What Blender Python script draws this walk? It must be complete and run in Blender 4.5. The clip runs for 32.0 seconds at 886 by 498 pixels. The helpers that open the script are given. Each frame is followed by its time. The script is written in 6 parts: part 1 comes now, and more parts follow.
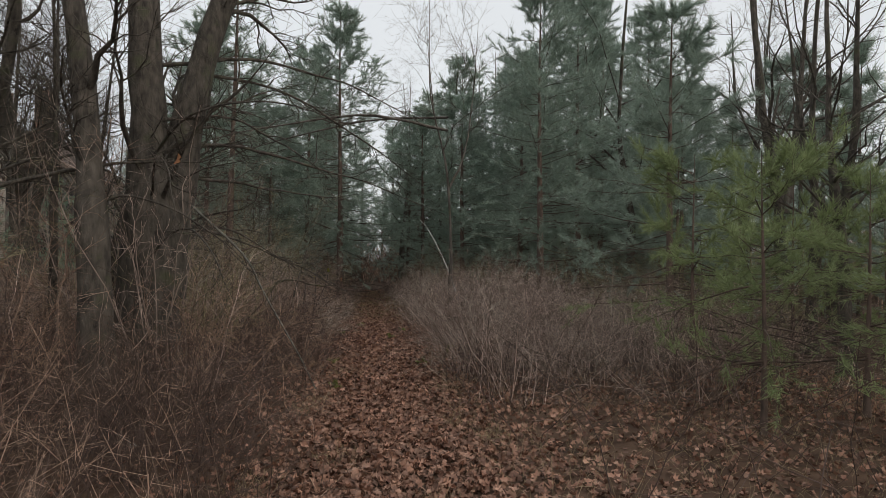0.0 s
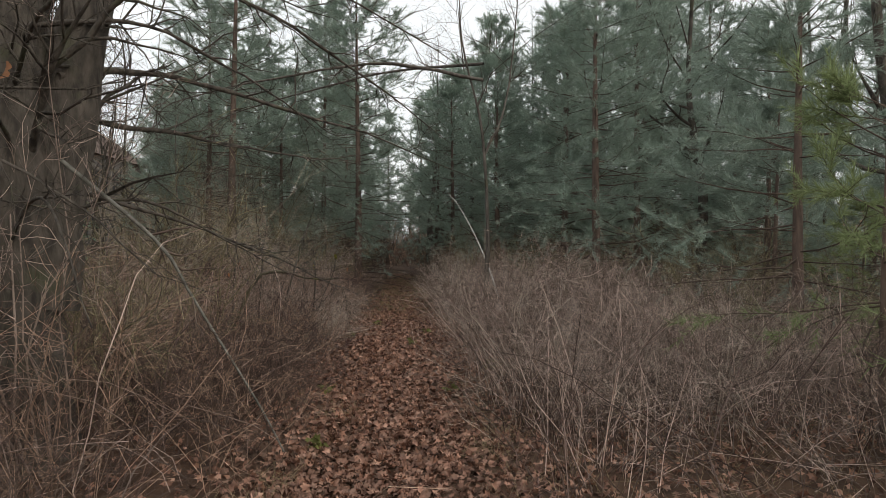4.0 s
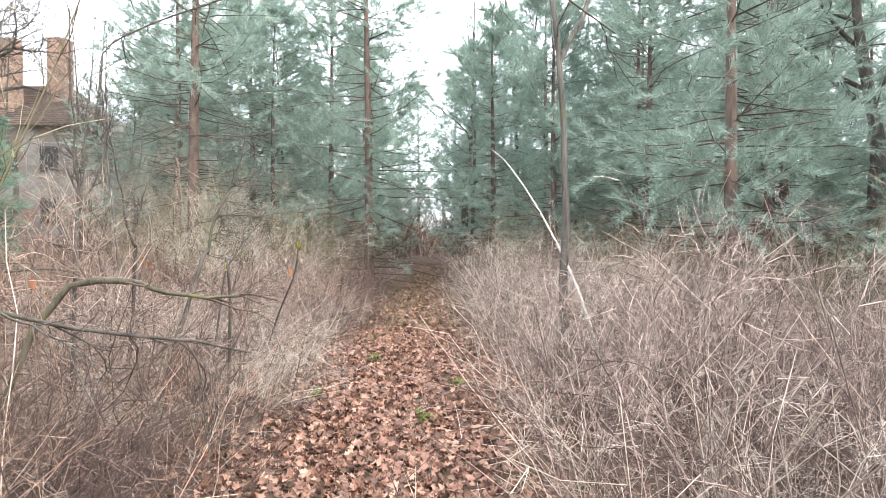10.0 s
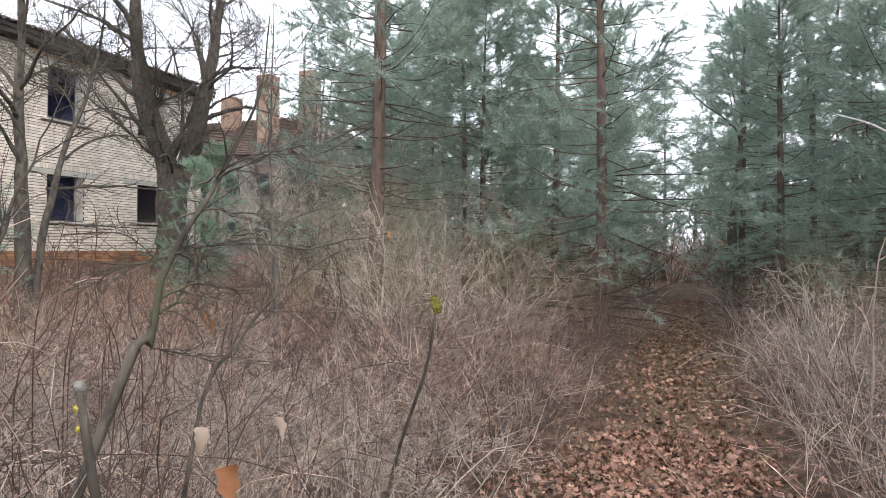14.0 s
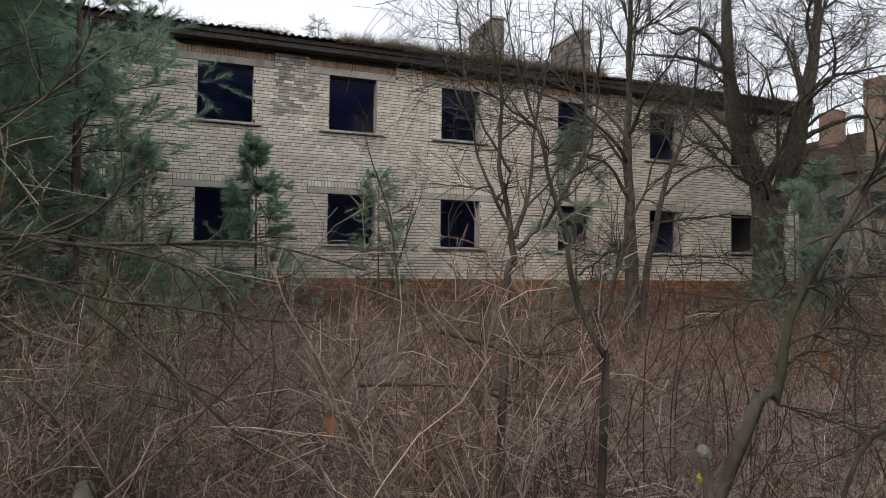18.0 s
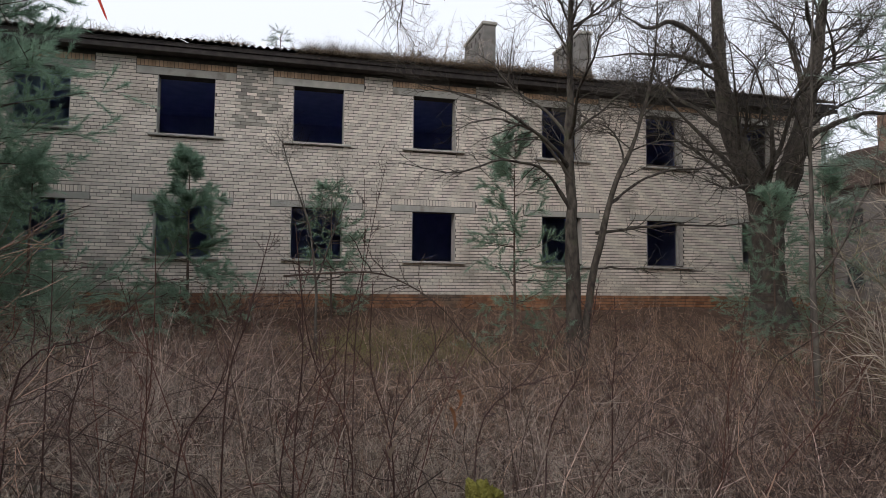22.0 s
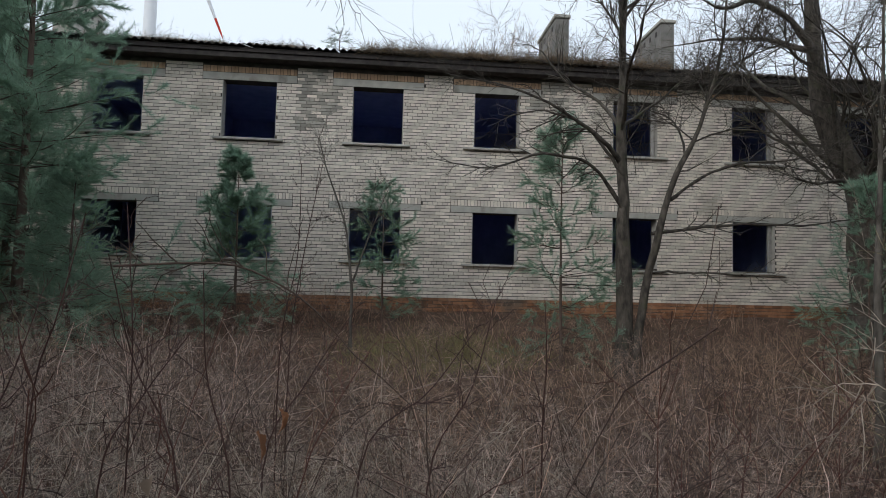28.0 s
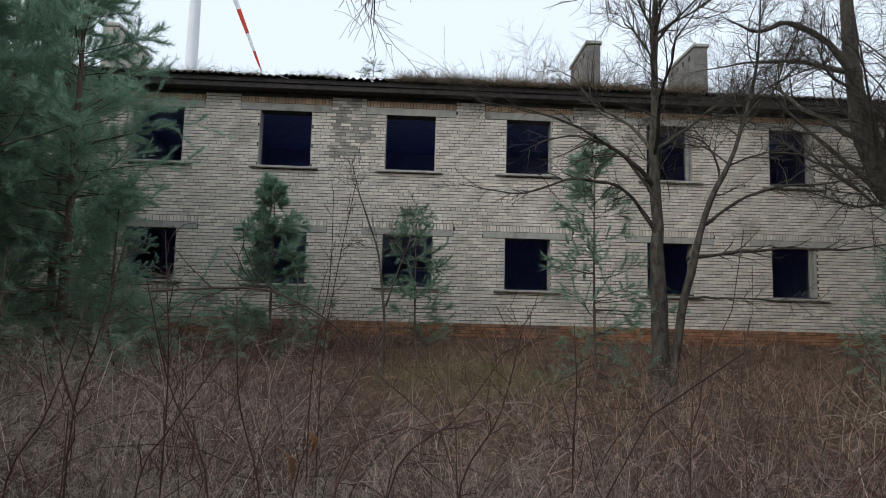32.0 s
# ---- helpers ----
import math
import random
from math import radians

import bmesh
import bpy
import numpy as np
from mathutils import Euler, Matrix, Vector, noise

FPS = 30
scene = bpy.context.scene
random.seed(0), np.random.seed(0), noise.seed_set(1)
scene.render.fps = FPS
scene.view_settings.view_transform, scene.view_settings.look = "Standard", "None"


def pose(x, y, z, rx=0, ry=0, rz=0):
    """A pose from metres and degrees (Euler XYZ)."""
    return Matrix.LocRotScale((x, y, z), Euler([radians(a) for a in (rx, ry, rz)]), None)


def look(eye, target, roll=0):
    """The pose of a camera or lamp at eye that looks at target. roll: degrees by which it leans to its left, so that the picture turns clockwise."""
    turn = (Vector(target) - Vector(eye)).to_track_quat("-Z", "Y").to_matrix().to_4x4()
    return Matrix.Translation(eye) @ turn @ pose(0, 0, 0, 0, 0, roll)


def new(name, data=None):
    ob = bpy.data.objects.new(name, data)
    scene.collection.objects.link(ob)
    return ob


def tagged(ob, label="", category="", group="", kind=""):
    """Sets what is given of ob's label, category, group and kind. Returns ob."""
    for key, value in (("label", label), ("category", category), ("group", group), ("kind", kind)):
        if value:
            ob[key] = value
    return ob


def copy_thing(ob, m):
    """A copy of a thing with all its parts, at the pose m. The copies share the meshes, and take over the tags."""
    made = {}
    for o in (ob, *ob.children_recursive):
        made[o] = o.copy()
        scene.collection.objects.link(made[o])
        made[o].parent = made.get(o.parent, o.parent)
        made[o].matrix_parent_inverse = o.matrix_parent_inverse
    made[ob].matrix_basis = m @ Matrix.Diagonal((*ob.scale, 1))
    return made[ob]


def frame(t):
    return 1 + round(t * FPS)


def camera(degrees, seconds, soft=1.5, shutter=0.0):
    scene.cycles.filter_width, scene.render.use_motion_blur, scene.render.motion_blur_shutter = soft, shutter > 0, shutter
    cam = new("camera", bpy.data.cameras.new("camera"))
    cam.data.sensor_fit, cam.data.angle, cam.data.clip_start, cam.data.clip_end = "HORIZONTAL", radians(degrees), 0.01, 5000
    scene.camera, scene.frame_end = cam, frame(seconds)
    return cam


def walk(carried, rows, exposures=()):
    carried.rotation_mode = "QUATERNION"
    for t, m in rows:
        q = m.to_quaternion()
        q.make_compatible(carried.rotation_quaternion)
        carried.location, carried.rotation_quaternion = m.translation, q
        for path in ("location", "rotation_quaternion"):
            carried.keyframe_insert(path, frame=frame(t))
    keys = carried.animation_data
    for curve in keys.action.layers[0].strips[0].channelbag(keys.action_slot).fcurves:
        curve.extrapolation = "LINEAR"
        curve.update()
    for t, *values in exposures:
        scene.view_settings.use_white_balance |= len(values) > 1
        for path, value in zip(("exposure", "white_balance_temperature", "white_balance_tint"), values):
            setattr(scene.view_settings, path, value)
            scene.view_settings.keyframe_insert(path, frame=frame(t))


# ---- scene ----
cam = camera(68.9, 32.0, 0.8)
PATH = [
    (0, (16.511, -15.067, 1.585), (16.728, -13.079, 1.622), 0.7),
    (0.5, (16.539, -14.624, 1.597), (16.741, -12.634, 1.628), 0.7),
    (1, (16.521, -14.244, 1.621), (16.737, -12.256, 1.646), 0.6),
    (1.5, (16.559, -13.872, 1.604), (16.813, -11.889, 1.614), 0.4),
    (2, (16.592, -13.391, 1.607), (16.809, -11.403, 1.608), 0.4),
    (2.5, (16.607, -13.029, 1.627), (16.771, -11.036, 1.620), 0.5),
    (3, (16.672, -12.744, 1.658), (16.824, -10.750, 1.646), 0.4),
    (3.5, (16.724, -12.453, 1.659), (16.846, -10.456, 1.639), 0.4),
    (5.5, (16.852, -10.990, 1.598), (16.986, -8.995, 1.566), 0.6),
    (6, (16.917, -10.651, 1.621), (17.049, -8.656, 1.584), 0.8),
    (6.5, (16.944, -10.267, 1.665), (17.185, -8.282, 1.620), 0.8),
    (7, (16.867, -9.804, 1.687), (17.292, -7.850, 1.639), 0.8),
    (7.5, (16.900, -9.399, 1.615), (17.412, -7.466, 1.568), 0.4),
    (8, (16.873, -9.043, 1.641), (17.228, -7.076, 1.583), 0.4),
    (8.5, (16.771, -8.530, 1.691), (17.064, -6.553, 1.632), -0.0),
    (9, (16.879, -7.988, 1.628), (17.060, -5.997, 1.571), 0.1),
    (9.5, (16.940, -7.452, 1.499), (16.990, -5.453, 1.442), 0.4),
    (10, (17.009, -6.957, 1.514), (17.022, -4.958, 1.456), 0.3),
    (10.5, (17.056, -6.425, 1.545), (16.987, -4.427, 1.483), 0.8),
    (11, (17.018, -5.940, 1.623), (16.914, -3.943, 1.559), 0.8),
    (11.5, (17.028, -5.489, 1.605), (16.902, -3.494, 1.544), 0.7),
    (12, (16.984, -4.936, 1.626), (16.716, -2.955, 1.566), 0.6),
    (12.5, (16.908, -4.407, 1.640), (16.535, -2.443, 1.595), 0.7),
    (13, (16.911, -3.929, 1.574), (16.461, -1.980, 1.549), 0.4),
    (13.5, (16.835, -3.469, 1.589), (16.287, -1.546, 1.577), 0.5),
    (14, (16.689, -3.116, 1.628), (15.990, -1.242, 1.627), 0.5),
    (14.5, (16.551, -2.948, 1.635), (15.436, -1.288, 1.648), 0.6),
    (15, (16.392, -2.908, 1.613), (14.931, -1.543, 1.643), 1.0),
    (15.5, (16.297, -2.941, 1.605), (14.615, -1.860, 1.645), 1.2),
    (17.5, (16.263, -2.967, 1.633), (14.404, -2.232, 1.709), 0.9),
    (18, (16.364, -2.900, 1.633), (14.489, -2.207, 1.707), 0.6),
    (18.5, (16.420, -2.669, 1.643), (14.523, -2.040, 1.713), 0.6),
    (19, (16.418, -2.243, 1.669), (14.513, -1.639, 1.746), 0.8),
    (19.5, (16.381, -1.952, 1.652), (14.489, -1.312, 1.746), 0.4),
    (20, (16.356, -1.630, 1.632), (14.467, -0.978, 1.721), 0.4),
    (20.5, (16.319, -1.289, 1.647), (14.432, -0.634, 1.747), 0.3),
    (21, (16.306, -0.961, 1.664), (14.407, -0.341, 1.768), 0.6),
    (21.5, (16.314, -0.650, 1.651), (14.404, -0.067, 1.762), 0.4),
    (22, (16.347, -0.324, 1.640), (14.414, 0.175, 1.761), 0.5),
    (22.5, (16.258, 0.004, 1.623), (14.302, 0.409, 1.737), 0.5),
    (23, (16.174, 0.239, 1.606), (14.201, 0.547, 1.724), 0.5),
    (23.5, (16.056, 0.282, 1.625), (14.076, 0.536, 1.749), 0.8),
    (24, (15.903, 0.302, 1.637), (13.928, 0.590, 1.766), 1.1),
    (24.5, (15.910, 0.550, 1.625), (13.937, 0.853, 1.758), 1.1),
    (26.5, (15.924, 0.740, 1.621), (13.945, 1.003, 1.743), 1.3),
    (27, (15.921, 0.760, 1.622), (13.938, 0.991, 1.749), 1.3),
    (27.5, (15.927, 0.770, 1.621), (13.942, 0.976, 1.751), 1.4),
    (28, (15.937, 0.780, 1.618), (13.951, 0.975, 1.751), 1.4),
    (28.5, (15.941, 0.760, 1.617), (13.957, 0.977, 1.751), 1.4),
    (29, (15.904, 0.730, 1.626), (13.913, 0.863, 1.762), 0.9),
    (29.5, (15.906, 0.740, 1.626), (13.913, 0.673, 1.771), 1.2),
    (30, (15.930, 0.770, 1.621), (13.946, 0.581, 1.785), 1.4),
    (30.5, (15.952, 0.810, 1.615), (13.973, 0.577, 1.792), 1.8),
    (31, (15.971, 0.820, 1.611), (13.991, 0.614, 1.799), 2.0),
    (31.5, (15.980, 0.820, 1.608), (13.992, 0.735, 1.812), 1.9),
    (32, (15.962, 0.800, 1.613), (13.975, 0.890, 1.823), 1.5),
]
EXPOSURES = [(0.0, -0.1, 6900, 10), (3.0, 0.2, 7000, 10), (6.0, 0.55, 6850, 10), (7.5, 1.2, 6600, 10), (9.0, 2.2, 6400, 9), (10.2, 2.5, 6300, 9), (12.0, 2.45, 6200, 10), (13.0, 2.12, 6300, 11), (14.0, 1.6, 6350, 12), (15.5, 1.25, 6450, 12), (17.5, 0.32, 6600, 12), (20.0, 0.3, 6650, 15), (24.0, 0.15, 6250, 12), (28.0, 0.14, 6150, 8), (32.0, 0.17, 6150, 8)]
walk(cam, [(t, look(eye, target, roll)) for t, eye, target, roll in PATH], EXPOSURES)

# ---- overcast light ----
world = bpy.data.worlds.new("overcast_sky")
scene.world = world
world.use_nodes = True
wn = world.node_tree
wn.nodes.clear()
w_out = wn.nodes.new("ShaderNodeOutputWorld")
w_bg = wn.nodes.new("ShaderNodeBackground")
w_sky = wn.nodes.new("ShaderNodeTexSky")
w_sky.sky_type = "NISHITA"
w_sky.sun_disc = False
w_sky.sun_elevation = radians(28)
w_sky.sun_rotation = radians(140)
w_sky.dust_density = 6.0
w_mix = wn.nodes.new("ShaderNodeMixRGB")
w_mix.inputs["Fac"].default_value = 0.86
w_mix.inputs["Color2"].default_value = (6.9, 7.35, 7.9, 1)
w_bg.inputs["Strength"].default_value = 0.13
wn.links.new(w_sky.outputs[0], w_mix.inputs["Color1"])
wn.links.new(w_mix.outputs[0], w_bg.inputs["Color"])
wn.links.new(w_bg.outputs[0], w_out.inputs["Surface"])
sun_data = bpy.data.lights.new("sun", "SUN")
sun_data.energy = 0.6
sun_data.angle = radians(40)
sun_data.color = (1.0, 0.97, 0.93)
sun = new("sun", sun_data)
sun.matrix_world = look((30, -20, 30), (0, 15, 0))


# ---- materials ----
def material(name, colors, scale=4.0, rough=0.85, bump=0.2, bump_scale=60.0, vary=0.25, island=False, stain=None, spec=0.3, skew=0, stretch=1.0):
    """colors: two or three base colours mixed by noise; vary: brightness spread from piece to piece."""
    m = bpy.data.materials.new(name)
    m.use_nodes = True
    nt = m.node_tree
    b = nt.nodes["Principled BSDF"]
    b.inputs["Roughness"].default_value = rough
    b.inputs["Specular IOR Level"].default_value = spec
    tc = nt.nodes.new("ShaderNodeTexCoord")
    n1 = nt.nodes.new("ShaderNodeTexNoise")
    n1.inputs["Scale"].default_value = scale
    n1.inputs["Detail"].default_value = 6
    where = tc.outputs["Object"]
    if stretch != 1.0:
        mp = nt.nodes.new("ShaderNodeMapping")
        mp.inputs["Scale"].default_value = (1.0, 1.0, stretch)
        nt.links.new(where, mp.inputs["Vector"])
        where = mp.outputs["Vector"]
    nt.links.new(where, n1.inputs["Vector"])
    ramp = nt.nodes.new("ShaderNodeValToRGB")
    els = ramp.color_ramp.elements
    els[0].position, els[0].color = 0.3, (*colors[0], 1)
    els[1].position, els[1].color = 0.7, (*colors[-1], 1)
    if len(colors) == 3:
        e = els.new(0.5)
        e.color = (*colors[1], 1)
    nt.links.new(n1.outputs["Fac"], ramp.inputs["Fac"])
    col = ramp.outputs["Color"]
    if stain:
        n3 = nt.nodes.new("ShaderNodeTexNoise")
        n3.inputs["Scale"].default_value = stain[1]
        n3.inputs["Detail"].default_value = 8
        nt.links.new(tc.outputs["Object"], n3.inputs["Vector"])
        r3 = nt.nodes.new("ShaderNodeMapRange")
        r3.inputs["From Min"].default_value = stain[2]
        r3.inputs["From Max"].default_value = stain[2] + 0.14
        nt.links.new(n3.outputs["Fac"], r3.inputs["Value"])
        mx = nt.nodes.new("ShaderNodeMixRGB")
        mx.inputs["Color2"].default_value = (*stain[0], 1)
        nt.links.new(r3.outputs[0], mx.inputs["Fac"])
        nt.links.new(col, mx.inputs["Color1"])
        col = mx.outputs["Color"]
    if vary:
        if island:
            src = nt.nodes.new("ShaderNodeNewGeometry").outputs["Random Per Island"]
        else:
            src = nt.nodes.new("ShaderNodeObjectInfo").outputs["Random"]
        mr = nt.nodes.new("ShaderNodeMapRange")
        mr.inputs["To Min"].default_value = 1 - vary
        mr.inputs["To Max"].default_value = 1 + vary
        if skew:
            pw = nt.nodes.new("ShaderNodeMath")
            pw.operation = "POWER"
            pw.inputs[1].default_value = skew
            nt.links.new(src, pw.inputs[0])
            src = pw.outputs[0]
            mr.inputs["To Max"].default_value = 1 + vary * (1 + skew)
        nt.links.new(src, mr.inputs["Value"])
        hv = nt.nodes.new("ShaderNodeHueSaturation")
        nt.links.new(mr.outputs[0], hv.inputs["Value"])
        nt.links.new(col, hv.inputs["Color"])
        col = hv.outputs["Color"]
    nt.links.new(col, b.inputs["Base Color"])
    if bump:
        n2 = nt.nodes.new("ShaderNodeTexNoise")
        n2.inputs["Scale"].default_value = bump_scale
        n2.inputs["Detail"].default_value = 5
        nt.links.new(where, n2.inputs["Vector"])
        bp = nt.nodes.new("ShaderNodeBump")
        bp.inputs["Strength"].default_value = bump
        bp.inputs["Distance"].default_value = 0.02
        nt.links.new(n2.outputs["Fac"], bp.inputs["Height"])
        nt.links.new(bp.outputs["Normal"], b.inputs["Normal"])
    return m


MAT = {
    "soil": material("soil", [(0.042, 0.025, 0.016), (0.085, 0.049, 0.031), (0.13, 0.078, 0.051)], 3, 0.95, 0.6, 30, 0),
    "leaf_litter": material("leaf_litter", [(0.11, 0.053, 0.036), (0.205, 0.11, 0.076), (0.31, 0.19, 0.138)], 9, 0.65, 0.1, 80, 0.42, True, skew=1.3),
    "twig": material("twig", [(0.215, 0.158, 0.132), (0.38, 0.295, 0.25)], 2, 0.8, 0, 60, 0.55, True, ((0.11, 0.072, 0.064), 0.55, 0.5), skew=2.5),
    "twig_brown": material("twig_brown", [(0.195, 0.127, 0.095), (0.33, 0.23, 0.17)], 2, 0.8, 0, 60, 0.55, True, ((0.13, 0.068, 0.05), 0.45, 0.5), skew=2.5),
    "bark_grey": material("bark_grey", [(0.045, 0.038, 0.032), (0.17, 0.15, 0.128)], 16, 0.95, 1.0, 34, 0.1, False, ((0.11, 0.11, 0.06), 3, 0.6), stretch=0.22),
    "bark_dark": material("bark_dark", [(0.035, 0.03, 0.026), (0.13, 0.112, 0.093)], 15, 0.95, 1.0, 40, 0.1, False, ((0.085, 0.085, 0.055), 4, 0.56), stretch=0.4),
    "bark_pine": material("bark_pine", [(0.08, 0.06, 0.05), (0.165, 0.115, 0.092)], 14, 0.95, 0.9, 30, 0.1, stretch=0.3),
    "needles": material("needles", [(0.25, 0.318, 0.265), (0.355, 0.435, 0.36)], 1.5, 0.55, 0, 60, 0.35, True),
    "needles_green": material("needles_green", [(0.225, 0.335, 0.25), (0.34, 0.475, 0.35)], 1.5, 0.55, 0, 60, 0.35, True),
    "needles_olive": material("needles_olive", [(0.2, 0.25, 0.12), (0.31, 0.37, 0.18)], 1.5, 0.55, 0, 60, 0.35, True),
    "dry_grass": material("dry_grass", [(0.25, 0.19, 0.11), (0.38, 0.3, 0.19)], 3, 0.8, 0, 60, 0.3, True),
    "olive_grass": material("olive_grass", [(0.17, 0.16, 0.06), (0.28, 0.25, 0.11)], 3, 0.8, 0, 60, 0.3, True),
    "brick_white": material("brick_white", [(0.62, 0.55, 0.47), (0.76, 0.69, 0.6)], 1.2, 0.9, 0.25, 90, 0.16, True, ((0.5, 0.45, 0.38), 0.7, 0.58)),
    "brick_white_single": material("brick_white_single", [(0.62, 0.55, 0.47), (0.76, 0.69, 0.6)], 1.2, 0.9, 0.25, 90, 0.14, False),
    "mortar": material("mortar", [(0.06, 0.053, 0.048), (0.105, 0.093, 0.082)], 5, 0.95, 0.4, 80, 0),
    "brick_red": material("brick_red", [(0.24, 0.115, 0.062), (0.37, 0.19, 0.105)], 5, 0.9, 0.3, 80, 0.35, True, ((0.16, 0.12, 0.09), 0.9, 0.52)),
    "brick_buff": material("brick_buff", [(0.4, 0.25, 0.15), (0.52, 0.36, 0.24)], 4, 0.9, 0.3, 80, 0.2, True),
    "concrete": material("concrete", [(0.36, 0.345, 0.31), (0.48, 0.46, 0.41)], 4, 0.9, 0.3, 70, 0.08, False, ((0.2, 0.18, 0.15), 2, 0.58)),
    # pale blue base puts brightness into deep rooms that little light reaches
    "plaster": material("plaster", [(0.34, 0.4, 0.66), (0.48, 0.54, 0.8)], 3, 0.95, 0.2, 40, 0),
    "roof": material("roof", [(0.06, 0.055, 0.05), (0.13, 0.12, 0.11)], 4, 0.9, 0.4, 50, 0, False, ((0.06, 0.06, 0.03), 3, 0.55)),
    "plaster_pale": material("plaster_pale", [(0.36, 0.34, 0.31), (0.5, 0.48, 0.44)], 3, 0.95, 0.2, 40, 0.08),
    "grey_timber_and_reveal": material("grey_timber_and_reveal", [(0.3, 0.29, 0.27), (0.42, 0.4, 0.38)], 8, 0.8, 0.3, 60, 0.05),
    "render_grey": material("render_grey", [(0.14, 0.135, 0.125), (0.25, 0.235, 0.215)], 2.5, 0.95, 0.5, 30, 0, False, ((0.12, 0.1, 0.08), 1.6, 0.55)),
    "render_brown": material("render_brown", [(0.13, 0.1, 0.085), (0.24, 0.19, 0.16)], 2, 0.95, 0.5, 30, 0, False, ((0.25, 0.12, 0.08), 1.2, 0.55)),
    "render_pale": material("render_pale", [(0.42, 0.39, 0.34), (0.55, 0.52, 0.46)], 2.5, 0.95, 0.4, 30, 0, False, ((0.25, 0.2, 0.16), 2.2, 0.58)),
    "turbine_white": material("turbine_white", [(0.72, 0.74, 0.76), (0.78, 0.8, 0.82)], 0.3, 0.5, 0, 10, 0),
    "turbine_red": material("turbine_red", [(0.55, 0.05, 0.03), (0.62, 0.07, 0.04)], 0.3, 0.5, 0, 10, 0),
    "roof_tile": material("roof_tile", [(0.1, 0.07, 0.058), (0.17, 0.125, 0.105)], 3, 0.9, 0.5, 30, 0.15, True),
    "brick_brown": material("brick_brown", [(0.17, 0.11, 0.08), (0.27, 0.18, 0.135)], 4, 0.92, 0.6, 25, 0.1),
    "brick_stained": material("brick_stained", [(0.3, 0.28, 0.25), (0.48, 0.44, 0.37)], 1.6, 0.92, 0.25, 90, 0.25, True),
    "twig_dark": material("twig_dark", [(0.06, 0.04, 0.034), (0.12, 0.08, 0.065)], 2, 0.8, 0, 60, 0.4, True),
    "lichen_bark": material("lichen_bark", [(0.1, 0.095, 0.08), (0.27, 0.265, 0.235)], 14, 0.9, 0.6, 60, 0.05),
    "ruin_wall": material("ruin_wall", [(0.09, 0.08, 0.07), (0.17, 0.155, 0.14)], 1.2, 0.95, 0.5, 20, 0, False, ((0.12, 0.08, 0.06), 0.8, 0.55)),
    "opening_shade": material("opening_shade", [(0.02, 0.02, 0.02), (0.03, 0.03, 0.03)], 2, 0.9, 0, 10, 0),
    "bark_dead": material("bark_dead", [(0.07, 0.05, 0.04), (0.13, 0.095, 0.075)], 5, 0.95, 0, 30, 0.3, True),
    "bark_birch": material("bark_birch", [(0.3, 0.28, 0.25), (0.46, 0.44, 0.41)], 5, 0.8, 0.2, 40, 0.05, False, ((0.1, 0.09, 0.08), 9, 0.6)),
    "bark_moss": material("bark_moss", [(0.045, 0.04, 0.028), (0.14, 0.122, 0.085)], 16, 0.95, 1.0, 34, 0.1, False, ((0.12, 0.115, 0.05), 5, 0.56), stretch=0.25),
    "lichen": material("lichen", [(0.36, 0.29, 0.04), (0.48, 0.4, 0.08)], 20, 0.9, 0.8, 90, 0.1),
    "moss": material("moss", [(0.11, 0.105, 0.02), (0.2, 0.185, 0.04)], 14, 0.95, 0.8, 80, 0.15),
    "twig_pale": material("twig_pale", [(0.28, 0.232, 0.19), (0.45, 0.385, 0.32)], 2, 0.8, 0, 60, 0.4, True, skew=1.5),
    "twig_straw": material("twig_straw", [(0.3, 0.25, 0.2), (0.46, 0.4, 0.33)], 2, 0.8, 0, 60, 0.3, True),
    "twig_green": material("twig_green", [(0.15, 0.128, 0.078), (0.24, 0.212, 0.13)], 2, 0.85, 0, 60, 0.55, True, skew=2.5),
    "twig_red": material("twig_red", [(0.09, 0.035, 0.03), (0.15, 0.07, 0.05)], 2, 0.7, 0, 60, 0.3, True),
    "twig_wine": material("twig_wine", [(0.05, 0.026, 0.024), (0.095, 0.05, 0.042)], 2, 0.6, 0, 60, 0.3, True),
    "leaf_orange": material("leaf_orange", [(0.2, 0.085, 0.04), (0.33, 0.16, 0.08)], 12, 0.7, 0.1, 60, 0.2),
    "leaf_pale": material("leaf_pale", [(0.36, 0.27, 0.2), (0.5, 0.41, 0.33)], 12, 0.7, 0.1, 60, 0.15),
    "herb": material("herb", [(0.12, 0.13, 0.035), (0.2, 0.2, 0.06)], 10, 0.7, 0.1, 60, 0.2, True),
    "moss_grass": material("moss_grass", [(0.1, 0.07, 0.042), (0.26, 0.19, 0.12)], 3, 0.85, 0, 60, 0.3, True),
    "wood_and_flue_dark": material("wood_and_flue_dark", [(0.035, 0.03, 0.03), (0.075, 0.065, 0.06)], 6, 0.85, 0.4, 40, 0.1),
}


def let_light_through(m, share):
    """Mixes a translucent share into a thin leaf's or needle's material."""
    nt = m.node_tree
    b = nt.nodes["Principled BSDF"]
    tr = nt.nodes.new("ShaderNodeBsdfTranslucent")
    mx = nt.nodes.new("ShaderNodeMixShader")
    mx.inputs["Fac"].default_value = share
    nt.links.new(b.inputs["Base Color"].links[0].from_socket, tr.inputs["Color"])
    nt.links.new(b.outputs[0], mx.inputs[1])
    nt.links.new(tr.outputs[0], mx.inputs[2])
    nt.links.new(mx.outputs[0], nt.nodes["Material Output"].inputs["Surface"])


